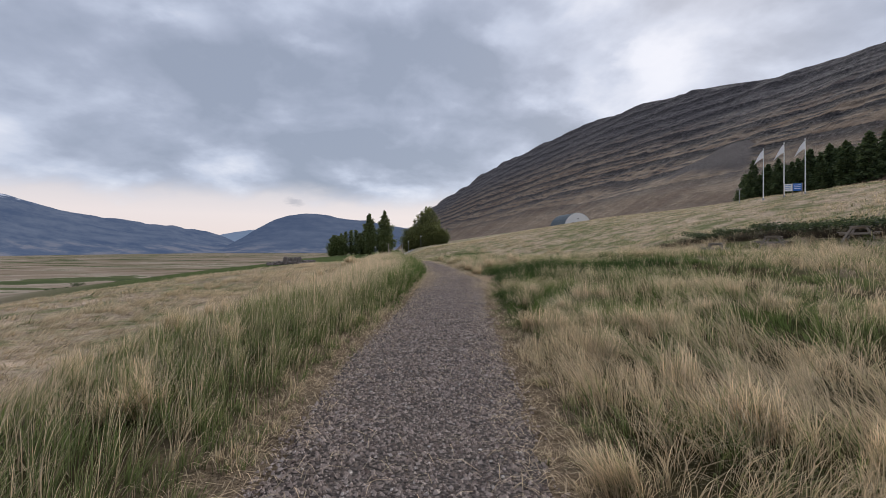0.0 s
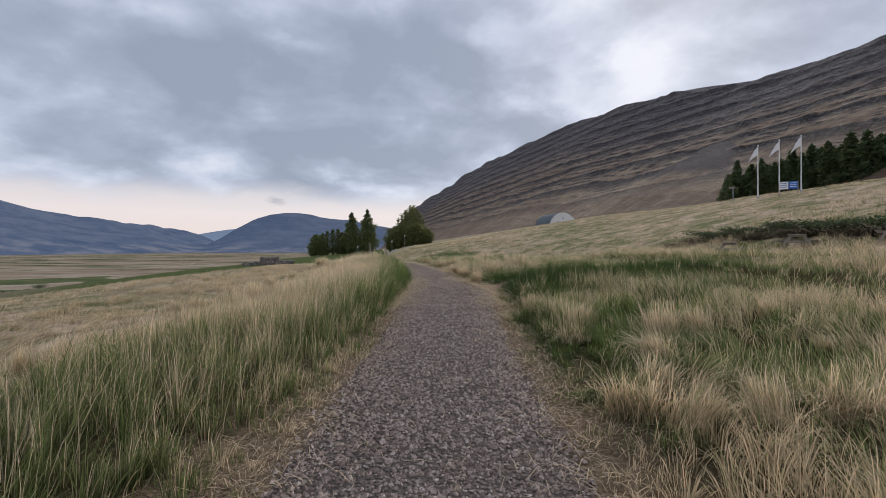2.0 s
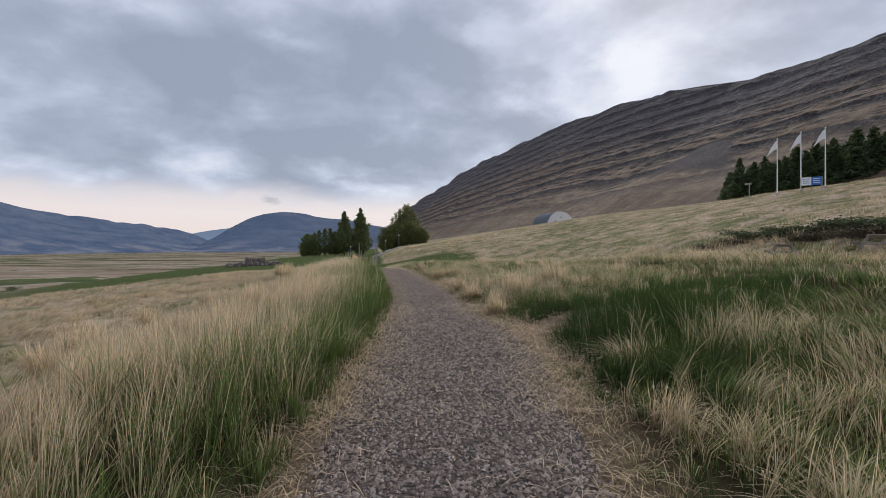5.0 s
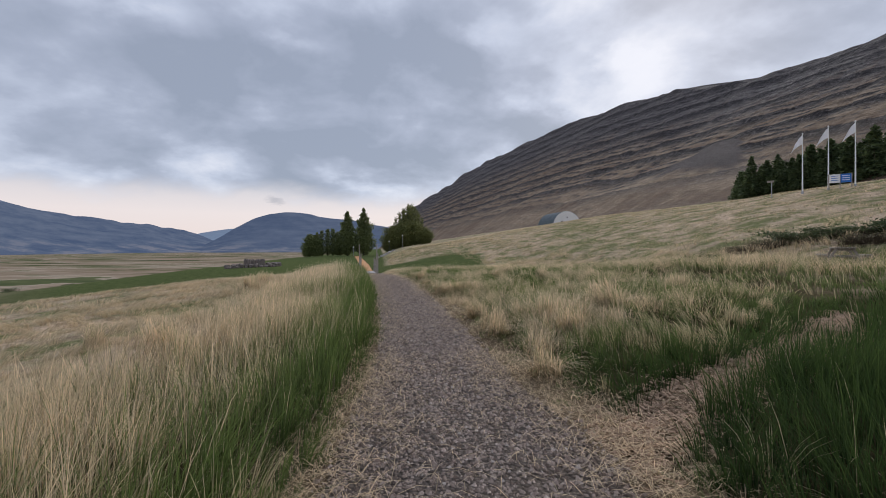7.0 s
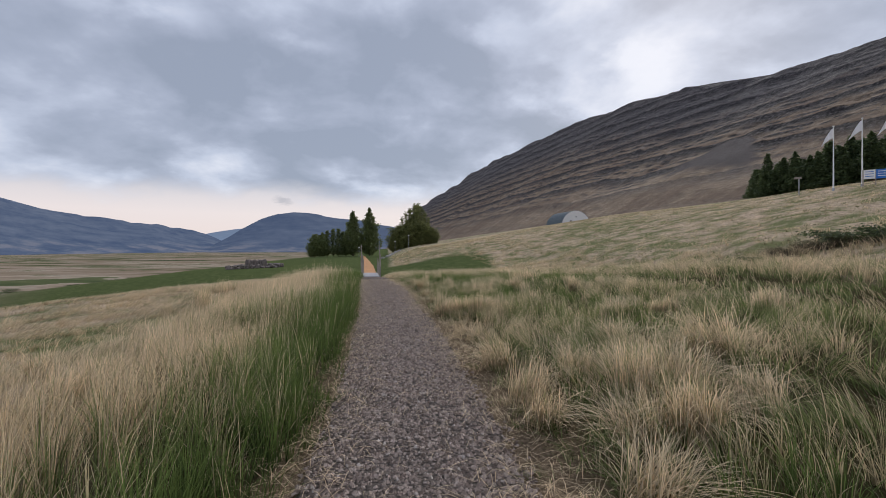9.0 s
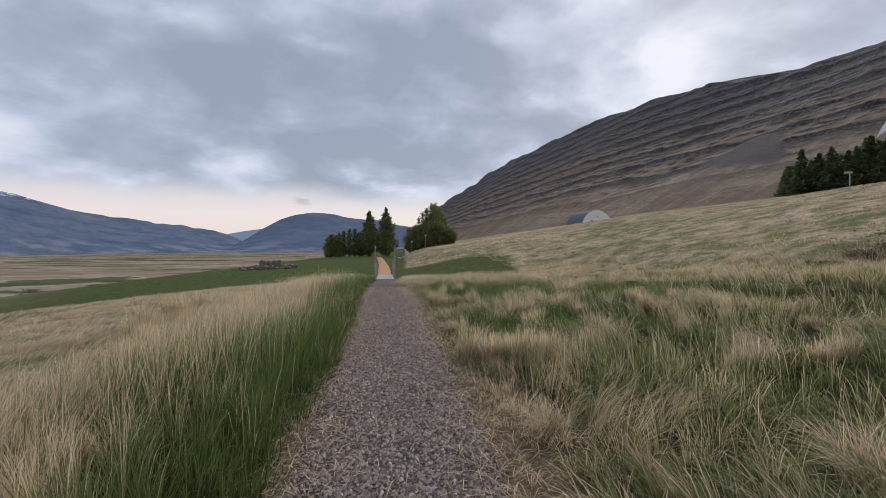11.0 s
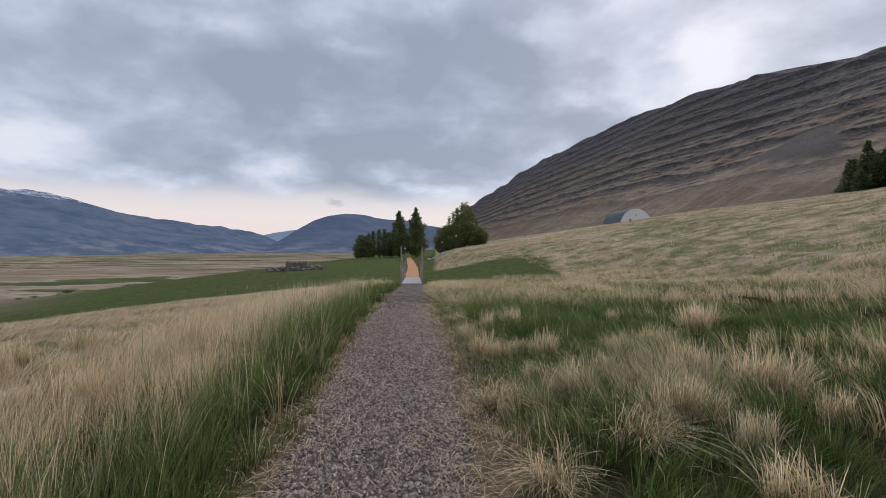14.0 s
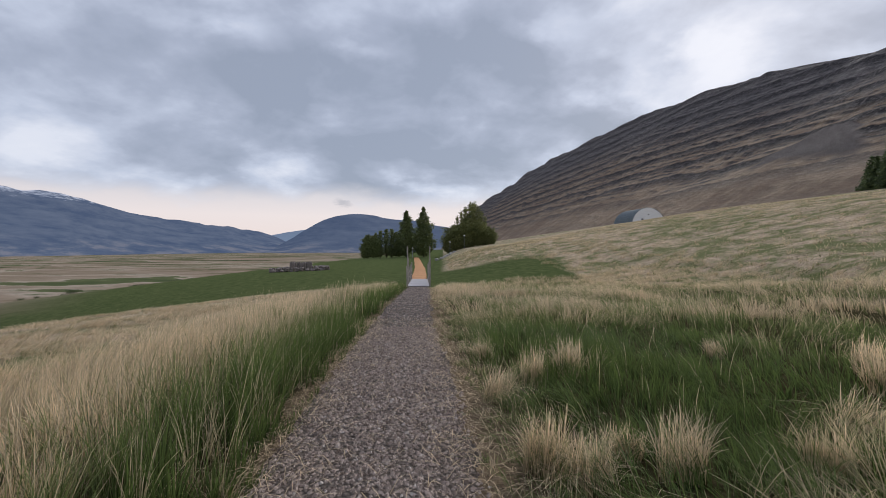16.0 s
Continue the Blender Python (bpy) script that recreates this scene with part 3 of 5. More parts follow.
# ---------------------------------------------------------------- mountains
def mountainside():
    """The long terraced slope that runs beside the valley."""
    ys = np.concatenate([np.arange(-350, 120, 12.0), np.arange(120, 800, 3.6), np.geomspace(800, 3900, 130)])
    ss = np.linspace(0, 1.2, 250)
    Y, S = np.meshgrid(ys, ss, indexing="ij")
    crest = np.interp(Y, [-350, 200, 386, 430, 500, 571, 780, 1143, 1684, 3200, 3900], [150, 160, 166, 173, 193, 206, 238, 258, 278, 288, 250])
    crest = crest + 3.5 * vnoise(Y, S * 0, 120, 30) + 2 * vnoise(Y, S * 0, 40, 31)
    X = 130 + 270 * S - 0.055 * (Y - 24) + 10 * vnoise(Y, S * 3, 160, 32)
    foot = height(np.minimum(X, 150), np.clip(Y, -60, 400)) - 1.5
    up_ = np.where(S < 1, S ** 1.22, 1 + 0.25 * (S - 1))
    base = foot + (crest - foot) * up_
    # a fan of scree below a gully
    fall = (231 - X) / 52
    fan = np.abs(Y - (282 - 30 * fall) + 4 * vnoise(X, Y, 14, 39)) / (3 + 34 * np.sqrt(np.clip(fall, 0, 2)))
    scree = (1 - smooth(0.8, 1.05, fan)) * smooth(0, 0.06, fall) * (1 - smooth(0.85, 1.1, fall + 0.12 * vnoise(X, Y, 9, 40)))
    # ledges: hard lava beds that stand out of the slope, rising a little to the south
    lev = base - 0.012 * Y + 3.5 * vnoise(Y, S * 60, 110, 33) + 1.2 * vnoise(Y, S * 90, 30, 42)
    amp = smooth(0.06 + 0.08 * vnoise(Y, S * 0, 60, 45), 0.4, S) * (1 - scree)

    def beds(step, share):
        fr = (lev / step) % 1.0
        return (np.where(fr < share, fr / share * 0.4, 0.4 + (fr - share) / (1 - share) * 0.6) - fr) * step
    broken = 0.7 + 0.45 * vnoise(Y, base * 0.6, 70, 35) + 0.25 * vnoise(Y, base, 18, 43)
    Z = base + amp * (0.42 * beds(19.0, 0.7) * broken + 0.5 * beds(6.3, 0.68) * (0.5 + 0.6 * vnoise(Y, base, 40, 41)))
    Z = Z + amp * (0.9 * vnoise(Y, base * 2, 12, 36) + 0.5 * vnoise(Y, base * 3, 5, 37))
    Z = Z + smooth(0.02, 0.3, S) * 2.2 * vnoise(Y + 0.8 * X, X * 0.3, 45, 38)
    me = raw_mesh("mountainside", np.stack([X, Y, Z], 2).reshape(-1, 3), [grid_faces(len(ys), len(ss))], flat=True)
    me.attributes.new("scree", "FLOAT", "POINT").data.foreach_set("value", scree.ravel().astype(np.float32))
    me.attributes.new("level", "FLOAT", "POINT").data.foreach_set("value", lev.ravel().astype(np.float32))
    me.attributes.new("climb", "FLOAT", "POINT").data.foreach_set("value", S.ravel().astype(np.float32))
    put("mountainside", me, M_SLOPE, None, "brown mountainside with dark basalt ledges and a scree patch", category="mountain", kind="structure")


def range_of_hills(name, label, mat, prof, depth, rough, seed):
    """Far hills: a crest line (bearing in degrees, distance, height) with a slope down to the valley on this side."""
    b = np.radians(np.linspace(prof[0][0], prof[-1][0], 260))
    deg = np.degrees(b)
    dist = np.interp(deg, [p[0] for p in prof], [p[1] for p in prof])
    top = np.interp(deg, [p[0] for p in prof], [p[2] for p in prof])
    k = np.hanning(13)
    top = np.convolve(np.pad(top, 6, mode="edge"), k / k.sum(), mode="valid")
    vs = np.linspace(0, 1, 40)
    B, V = np.meshgrid(b, vs, indexing="ij")
    D = dist[:, None] * (1 - depth * (1 - V))
    X, Y = 1.9 + D * np.sin(B), 24.3 + D * np.cos(B)
    Z = -19 + (top[:, None] + 19) * (V ** 1.25) + V * rough * (vnoise(X, Y, 260, seed) * 0.6 + vnoise(X, Y, 70, seed + 1) * 0.3)
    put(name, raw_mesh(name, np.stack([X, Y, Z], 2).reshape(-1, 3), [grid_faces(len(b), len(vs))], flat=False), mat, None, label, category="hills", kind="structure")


mountainside()
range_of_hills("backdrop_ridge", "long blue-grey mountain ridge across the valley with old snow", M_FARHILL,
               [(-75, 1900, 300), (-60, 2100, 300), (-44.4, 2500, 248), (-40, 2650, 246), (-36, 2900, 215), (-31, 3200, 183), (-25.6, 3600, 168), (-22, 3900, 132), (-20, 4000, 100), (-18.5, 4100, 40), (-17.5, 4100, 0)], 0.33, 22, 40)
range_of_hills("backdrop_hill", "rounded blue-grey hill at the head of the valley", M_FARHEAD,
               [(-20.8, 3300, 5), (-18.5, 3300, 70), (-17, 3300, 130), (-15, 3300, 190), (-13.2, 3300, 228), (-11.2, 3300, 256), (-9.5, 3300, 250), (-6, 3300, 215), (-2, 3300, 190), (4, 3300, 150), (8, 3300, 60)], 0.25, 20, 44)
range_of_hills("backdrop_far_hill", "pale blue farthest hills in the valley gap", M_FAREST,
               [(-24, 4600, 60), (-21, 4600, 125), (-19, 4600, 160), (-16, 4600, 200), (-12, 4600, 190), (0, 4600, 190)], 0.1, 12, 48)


# ---------------------------------------------------------------- trees and shrubs
def crown_mesh(name, profile, tall, low, count, leaf, seed, lobes=0.25, droop=0.0, boughs=110):
    """A crown of small leaf clumps strung along boughs: profile gives the radius at each share of its height."""
    g = np.random.default_rng(seed)
    bt = (np.arange(boughs) + g.random(boughs)) / boughs
    ba, bl_ = np.arange(boughs) * 2.4 + g.random(boughs), profile(bt) * (1 + lobes * g.normal(size=boughs)).clip(0.35, 1.6)
    weight = bl_ + 0.25
    i = g.choice(boughs, count, p=weight / weight.sum())
    f = np.sqrt(g.random(count)) * 1.03
    q = f * bl_[i]
    a = ba[i] + g.normal(size=count) * 0.22
    rise = 0.45 if droop == 0 else -droop
    c = np.stack([q * np.cos(a), q * np.sin(a), low + bt[i] * (tall - low) * 0.96 + rise * q * f], 1)
    c += g.normal(size=(count, 3)) * (0.06 + 0.10 * bl_[i])[:, None]
    c[:, 2] = np.maximum(low * 0.5, low + (c[:, 2] - low) * (tall - low) / (c[:, 2].max() - low))
    u = g.normal(size=(count, 3))
    u[:, 2] *= 0.6
    u /= np.linalg.norm(u, axis=1)[:, None]
    w = np.cross(u, g.normal(size=(count, 3)))
    w /= np.linalg.norm(w, axis=1)[:, None] + 1e-9
    s = (leaf * (0.55 + 0.9 * g.random(count)))[:, None]
    verts = np.stack([c - u * s, c + w * s * 0.55, c + u * s * 1.2, c - w * s * 0.55], 1).reshape(-1, 3)
    return raw_mesh(name, verts, [np.arange(4 * count).reshape(-1, 4)])


def trunk_bm(tall, r, limbs, reach, seed):
    g = random.Random(seed)
    bm = bmesh.new()
    rod(bm, (0, 0, -0.4), (0.1, 0.05, tall * 0.55), r, r * 0.55, 9)
    rod(bm, (0.1, 0.05, tall * 0.55), (0, 0, tall * 0.95), r * 0.55, 0.02, 7)
    for i in range(limbs):
        z = tall * (0.12 + 0.75 * i / limbs)
        a, k = g.random() * 6.28, reach * (1 - 0.7 * i / limbs)
        rod(bm, (0, 0, z), (k * math.cos(a), k * math.sin(a), z + k * 0.6), r * 0.3, 0.015, 5)
    return bm


def tree(name, label, category, mat, profile, tall, low, count, leaf, seed, place, group="", lobes=0.25, reach=2.0, r=0.18, droop=0.0):
    ob = empty(name, place, label, category=category, group=group)
    part("trunk", trunk_bm(tall, r, 12, reach, seed), M_BARK, ob, "grey-brown bark")
    put("crown", crown_mesh("crown", profile, tall, low, count, leaf, seed, lobes, droop), mat, ob)
    return ob


def stand(x, y, scale=1.0, turn=0.0, sink=0.05, sz=None):
    z = h1(x, y) - sink
    return pose(x, y, z, 0, 0, turn) @ Matrix.Diagonal((scale, scale, sz or scale, 1))


def cone(base, sharp=0.8):
    return lambda t: base * np.minimum(1, t / 0.12 + 0.25) * (1 - t) ** sharp + 0.12


def spindle(base):
    return lambda t: base * np.clip(np.sin(np.clip(t * 0.86 + 0.14, 0, 1) * math.pi), 0, 1) ** 0.7 + 0.1


def dome(base):
    return lambda t: base * np.sqrt(np.clip(1 - (t - 0.25) ** 2 / 0.58, 0, 1)) + 0.1


# two tall conical poplars beyond the bridge
tree("poplar_tree", "tall dark conical tree beside its twin behind the bridge", "tree", M_POPLAR, cone(4.4, 0.8), 18.8, 0.4, 9000, 0.3, 11, stand(-12.6, 205), "conical pair", 0.2, 2.4, 0.3, 0.0)
tree("poplar_tree", "tallest dark conical tree, sharp-topped, behind the bridge", "tree", M_POPLAR, cone(4.6, 0.8), 20.3, 0.4, 9500, 0.3, 12, stand(-5.9, 205.5), "conical pair", 0.2, 2.4, 0.3, 0.0)
# lower row west of them
low_tree = tree("birch_tree", "dark green bushy tree in a loose row on the lawn", "tree", M_POPLAR, spindle(2.0), 9.6, 0.3, 3000, 0.28, 13, stand(-28.0, 204), "tree row", 0.4, 1.6, 0.16)
thin_tree = tree("birch_tree", "slender dark tree with an open top in a loose row", "tree", M_POPLAR, cone(1.5, 0.5), 11.6, 0.6, 1700, 0.26, 18, stand(-20.8, 206), "tree row", 0.45, 1.2, 0.14)
for x, y, s, sz, a in ((-26.2, 206, 1.0, 0.95, 70), (-24.6, 203, 0.9, 0.85, 140), (-30.0, 208, 0.7, 0.7, 260), (-15.8, 208, 0.8, 0.8, 300)):
    copy_thing(low_tree, stand(x, y, s, a, 0.05, sz))
for x, y, s, sz, a in ((-23.2, 206, 0.95, 0.95, 30), (-18.6, 205, 1.1, 1.0, 200), (-17.0, 207, 1.0, 0.9, 100), (-25.4, 208, 0.8, 0.9, 310)):
    copy_thing(thin_tree, stand(x, y, s, a, 0.05, sz))
# the clump east of the path: a rough mass with thin tops
clump = tree("willow_tree", "olive-green bushy tree in a dense clump beside the path lamp", "tree", M_WILLOW, spindle(3.1), 10.4, 0.1, 5200, 0.3, 14, stand(6.4, 200), "tree clump", 0.4, 2.6, 0.2)
for x, y, s, sz, a in ((8.8, 202, 0.95, 0.98, 50), (11.4, 199, 0.95, 1.05, 120), (13.4, 203, 0.9, 1.12, 190), (15.6, 200, 0.9, 0.98, 250), (17.9, 202, 0.78, 0.8, 310), (4.3, 202, 0.75, 0.72, 15), (19.4, 201, 0.62, 0.68, 80), (21.2, 201, 0.5, 0.5, 140)):
    copy_thing(clump, stand(x, y, s, a, 0.05, sz))
feather = tree("aspen_tree", "thin open-topped tree rising above the clump", "tree", M_WILLOW, cone(1.5, 0.5), 16.2, 3.0, 1100, 0.26, 15, stand(11.0, 203), "tree clump", 0.6, 1.0, 0.12)
for x, y, s, a in ((12.6, 205, 1.12, 80), (14.4, 204, 1.12, 160), (9.3, 205, 0.95, 230), (15.9, 205, 1.02, 290), (7.6, 204, 0.85, 30), (17.2, 203, 0.86, 190), (13.4, 201, 1.08, 340), (10.4, 201, 1.0, 60), (18.6, 204, 0.72, 120)):
    copy_thing(feather, stand(x, y, s, a))

# spruce plantation above the flagpoles
spruce = tree("spruce_tree", "dark green plantation spruce on the rise behind the flagpoles", "tree", M_SPRUCE, cone(3.0, 0.72), 14.0, 0.2, 2300, 0.37, 16, stand(126, 149, 1, 0, 0.2), "spruce plantation", 0.3, 2.0, 0.18, 0.25)
spruce_b = tree("spruce_tree", "dark green plantation spruce with a broken outline", "tree", M_SPRUCE, cone(2.8, 0.66), 13.0, 0.2, 2200, 0.38, 17, stand(131, 144, 1, 0, 0.2), "spruce plantation", 0.4, 2.0, 0.18, 0.3)
g = random.Random(5)
for row in range(6):
    for k in range(1, 17):
        x = 118 + k * 3.9 + row * 2.9 + g.uniform(-1, 1)
        y = 150 - k * 4.5 + row * 4.2 + g.uniform(-1, 1)
        s = (0.62 + 0.06 * k if k < 6 else 1.0) * g.uniform(0.86, 1.12)
        copy_thing(spruce if g.random() < 0.55 else spruce_b, stand(x, y, s * 1.35, g.uniform(0, 360), 0.2, s * 1.02))


# shrubs
def twig_mesh(name, wide, tall, count, seed):
    """Bare arching twigs with a few leaf flecks."""
    gg = np.random.default_rng(seed)
    a, k = gg.random(count) * 6.283, np.sqrt(gg.random(count))
    root = np.stack([k * wide * 0.55 * np.cos(a), k * wide * 0.55 * np.sin(a), np.full(count, -0.1)], 1)
    tip = root + np.stack([np.cos(a) * wide * 0.55 * gg.random(count), np.sin(a) * wide * 0.55 * gg.random(count), tall * (0.5 + 0.6 * gg.random(count)) * (1.15 - 0.6 * k)], 1)
    side = np.stack([-np.sin(a), np.cos(a), 0 * a], 1) * 0.014
    mid = (root + tip) / 2 + gg.normal(size=(count, 3)) * 0.09
    v = np.stack([root - side, root + side, mid + side * 0.8, mid - side * 0.8, tip], 1).reshape(-1, 3)
    b = np.arange(count)[:, None] * 5
    return raw_mesh(name, v, [b + np.array([[0, 1, 2, 3]]), b + np.array([[3, 2, 4]])])


def shrub(name, label, leaf_mat, wide, tall, leaves, twigs, seed, place, group):
    ob = empty(name, place, label, category="shrub", group=group)
    put("twig_tangle", twig_mesh("twig_tangle", wide, tall, twigs, seed), M_BARK, ob, "bare brown twigs")
    put("foliage", crown_mesh("foliage", dome(wide * 0.5), tall, 0.0, leaves, 0.036 + 0.012 * wide, seed, 0.5, 0.0, 34), leaf_mat, ob)
    return ob


bank = shrub("bank_shrub", "low dark green shrub on the bank behind the picnic tables", M_BUSH, 2.8, 0.95, 5200, 520, 21, stand(26.2, 35.0, 1.0, 0, 0.05, 0.8), "bank shrubs")
for x, y, s, sz, a in ((27.8, 33.4, 1.1, 0.95, 40), (28.4, 30.8, 1.1, 1.0, 100), (27.2, 28.2, 1.2, 1.1, 170), (27.2, 25.4, 1.1, 1.15, 280), (28.2, 22.8, 1.2, 1.3, 20), (27.6, 20.0, 1.2, 1.2, 220), (27.0, 17.2, 1.2, 1.3, 310), (21.7, 36.8, 0.4, 0.55, 60)):
    copy_thing(bank, stand(x, y, s, a, 0.05, sz))
dead = shrub("twiggy_shrub", "leafless grey-brown tangle of twigs in the meadow", M_SHRUB, 2.0, 0.7, 500, 900, 22, stand(23.2, 36.2, 0.9), "bare shrubs")
for x, y, s, a in ((24.6, 35.8, 1.0, 90), (25.3, 30.6, 1.1, 260), (25.4, 27.6, 1.2, 30), (25.6, 24.4, 1.2, 170), (26.0, 21.4, 1.2, 220)):
    copy_thing(dead, stand(x, y, s, a))
hedge = shrub("valley_shrub", "dark rounded shrub on the edge of the terrace above the valley", M_SPRUCE, 5.0, 2.6, 1800, 60, 23, stand(-88, 134, 0.6), "valley edge shrubs")
for x, y, s, a in ((-92, 136, 0.6, 30), (-97, 168, 0.7, 60), (-101, 176, 1.0, 100), (-104, 182, 1.2, 150), (-107, 189, 1.25, 210), (-103, 190, 0.9, 260), (-99, 196, 1.0, 300), (-96, 200, 0.8, 20), (-84, 120, 0.55, 80), (-80, 112, 0.5, 10), (-112, 196, 1.0, 120)):
    copy_thing(hedge, stand(x, y, s * 0.7, a))


# ---------------------------------------------------------------- built things
def flagpole(x, y, tall, flag_turn, seed):
    z = h1(x, y)
    ob = empty("flagpole", pose(x, y, z - 0.05), "tall white flagpole with a limp white flag on the grassy rise", category="flagpole", group="flagpoles")
    bm = bmesh.new()
    rod(bm, (0, 0, -0.3), (0, 0, tall), 0.085, 0.045, 12)
    part("pole", bm, M_WHITE, ob)
    bm = bmesh.new()
    rod(bm, (0, 0, -0.1), (0, 0, 0.35), 0.15, 0.13, 12)
    part("base_collar", bm, M_STEEL, ob, "galvanised base collar")
    bm = bmesh.new()
    bmesh.ops.create_uvsphere(bm, u_segments=12, v_segments=8, radius=0.09, matrix=Matrix.Translation((0, 0, tall + 0.06)))
    part("finial", bm, M_WHITE, ob)
    bm = bmesh.new()
    rod(bm, (0.06, 0.02, 1.2), (0.06, 0.02, tall - 0.2), 0.008, 0.008, 5)
    part("halyard", bm, M_WHITE, ob)
    # cloth: hoisted edge along the pole, the rest drooping in folds
    us, vs = np.linspace(0, 1, 15), np.linspace(0, 1, 15)
    U, V = np.meshgrid(us, vs, indexing="ij")
    a = radians(flag_turn)
    out = 1.15 * U ** 0.8 * (0.55 + 0.45 * V)
    fold = 0.09 * np.sin(U * 11 + V * 4 + seed) * U
    Z = tall - 0.15 - 1.15 * V - 0.95 * U ** 1.1
    X, Y = -0.05 - out * math.cos(a) + fold * math.sin(a), -out * math.sin(a) - fold * math.cos(a)
    me = raw_mesh("flag", np.stack([X, Y, Z], 2).reshape(-1, 3), [grid_faces(15, 15)], flat=False)
    f = put("flag", me, M_FLAG, ob, "limp white flag")
    f.modifiers.new("cloth", "SOLIDIFY").thickness = 0.006


flagpole(52.6, 60.4, 7.4, -30, 0.0)
flagpole(54.0, 58.4, 7.6, -48, 1.3)
flagpole(55.2, 56.3, 7.5, -40, 2.4)


def info_board(x, y, turn):
    ob = empty("information_board", pose(x, y, h1(x, y) - 0.05, 0, 0, turn) @ Matrix.Diagonal((0.85, 0.85, 0.95, 1)), "roadside information board, half white and half blue, on timber posts", category="sign")
    for px_ in (-1.18, 0.0, 1.18):
        bm = bmesh.new()
        box(bm, (0.13, 0.13, 2.0), Matrix.Translation((px_, 0.03, 0.9)), 0.012)
        part("post", bm, M_LOG, ob)
    for name, mat, px_, label in (("white_panel", M_WHITE, -0.59, "white board panel"), ("blue_panel", M_BLUE, 0.59, "blue board panel")):
        bm = bmesh.new()
        box(bm, (1.10, 0.04, 1.05), Matrix.Translation((px_, -0.06, 1.32)), 0.006)
        p = part(name, bm, mat, ob, label)
        for k in range(3):
            bm = bmesh.new()
            box(bm, (0.8, 0.006, 0.07), Matrix.Translation((px_, -0.084, 1.62 - 0.26 * k)))
            part("text_bar", bm, M_BLUE if mat is M_WHITE else M_WHITE, p)


info_board(54.0, 57.0, -44)


def road_sign(x, y):
    ob = empty("sign_post", pose(x, y, h1(x, y) - 0.05, 0, 0, -45), "slim grey post with a short cross-board beside the spruces", category="sign")
    bm = bmesh.new()
    rod(bm, (0, 0, -0.2), (0, 0, 2.3), 0.06, 0.06, 8)
    part("post", bm, M_STEEL, ob)
    bm = bmesh.new()
    box(bm, (0.75, 0.05, 0.26), Matrix.Translation((-0.12, -0.07, 2.2)), 0.01)
    part("board", bm, M_LOG, ob)


road_sign(51.8, 64.0)


def lamp_post(x, y, tall):
    ob = empty("lamp_post", pose(x, y, h1(x, y) - 0.05), "slim grey lamp post with a pale globe by the trees", category="lamp", group="lamp posts")
    bm = bmesh.new()
    rod(bm, (0, 0, -0.2), (0, 0, tall), 0.09, 0.06, 10)
    part("pole", bm, M_STEEL, ob)
    bm = bmesh.new()
    bmesh.ops.create_uvsphere(bm, u_segments=12, v_segments=8, radius=0.3, matrix=Matrix.Translation((0, 0, tall + 0.25)))
    part("globe", bm, M_GLASSY, ob, "pale lamp globe")
    bm = bmesh.new()
    rod(bm, (0, 0, tall - 0.06), (0, 0, tall + 0.02), 0.16, 0.16, 10)
    part("collar", bm, M_STEEL, ob)


lamp_post(9.8, 192, 4.6)
lamp_post(4.6, 196, 4.0)
lamp_post(-9.6, 196, 3.4)


def tin_hut(x, y, turn, radius, length):
    z = h1(x, y) - 1.2
    ob = empty("arched_hut", pose(x, y, z, 0, 0, turn), "half-round tin hut with a white gable on the hillside", category="hut")
    n = 22
    # ribbed shell
    rows, ribs = [], 60
    for i in range(ribs + 1):
        d = i / ribs * length
        r = radius + (0.05 if i % 2 else 0.0)
        rows.append([(r * math.cos(math.pi * k / n), d, r * math.sin(math.pi * k / n)) for k in range(n + 1)])
    me = raw_mesh("roof", np.array(rows).reshape(-1, 3), [grid_faces(ribs + 1, n + 1)])
    shell = put("roof", me, M_TIN, ob, "grey-green ribbed tin roof")
    shell.modifiers.new("sheet", "SOLIDIFY").thickness = 0.04
    for name, d in (("front_gable", 0.12), ("rear_gable", length - 0.2)):
        bm = bmesh.new()
        ring = [bm.verts.new(((radius - 0.06) * math.cos(math.pi * k / n), d, (radius - 0.06) * math.sin(math.pi * k / n))) for k in range(n + 1)]
        f = bm.faces.new(ring)
        ext = bmesh.ops.extrude_face_region(bm, geom=[f])
        bmesh.ops.translate(bm, verts=[v for v in ext["geom"] if isinstance(v, bmesh.types.BMVert)], vec=(0, 0.1, 0))
        gable = part(name, bm, M_WHITE, ob, "white boarded gable")
        if name == "front_gable":
            for nm, cx, cz, w, h, mat in (("door", 0.0, 1.35, 2.6, 2.7, M_WHITE), ("window", -2.6, 2.2, 0.8, 0.7, M_DARK), ("window", 2.6, 2.2, 0.8, 0.7, M_DARK), ("vent", 0.0, 4.2, 0.5, 0.5, M_DARK)):
                bm = bmesh.new()
                box(bm, (w, 0.06, h), Matrix.Translation((cx, d - 0.03, cz)), 0.01)
                part(nm, bm, mat, gable)


tin_hut(86.0, 209, 4, 7.0, 17.0)


def plank_box(parent, name, size, at, mat, turn=(0, 0, 0), bevel=0.012):
    bm = bmesh.new()
    box(bm, size, Matrix.Translation(at) @ pose(0, 0, 0, *turn), bevel)
    return part(name, bm, mat, parent)


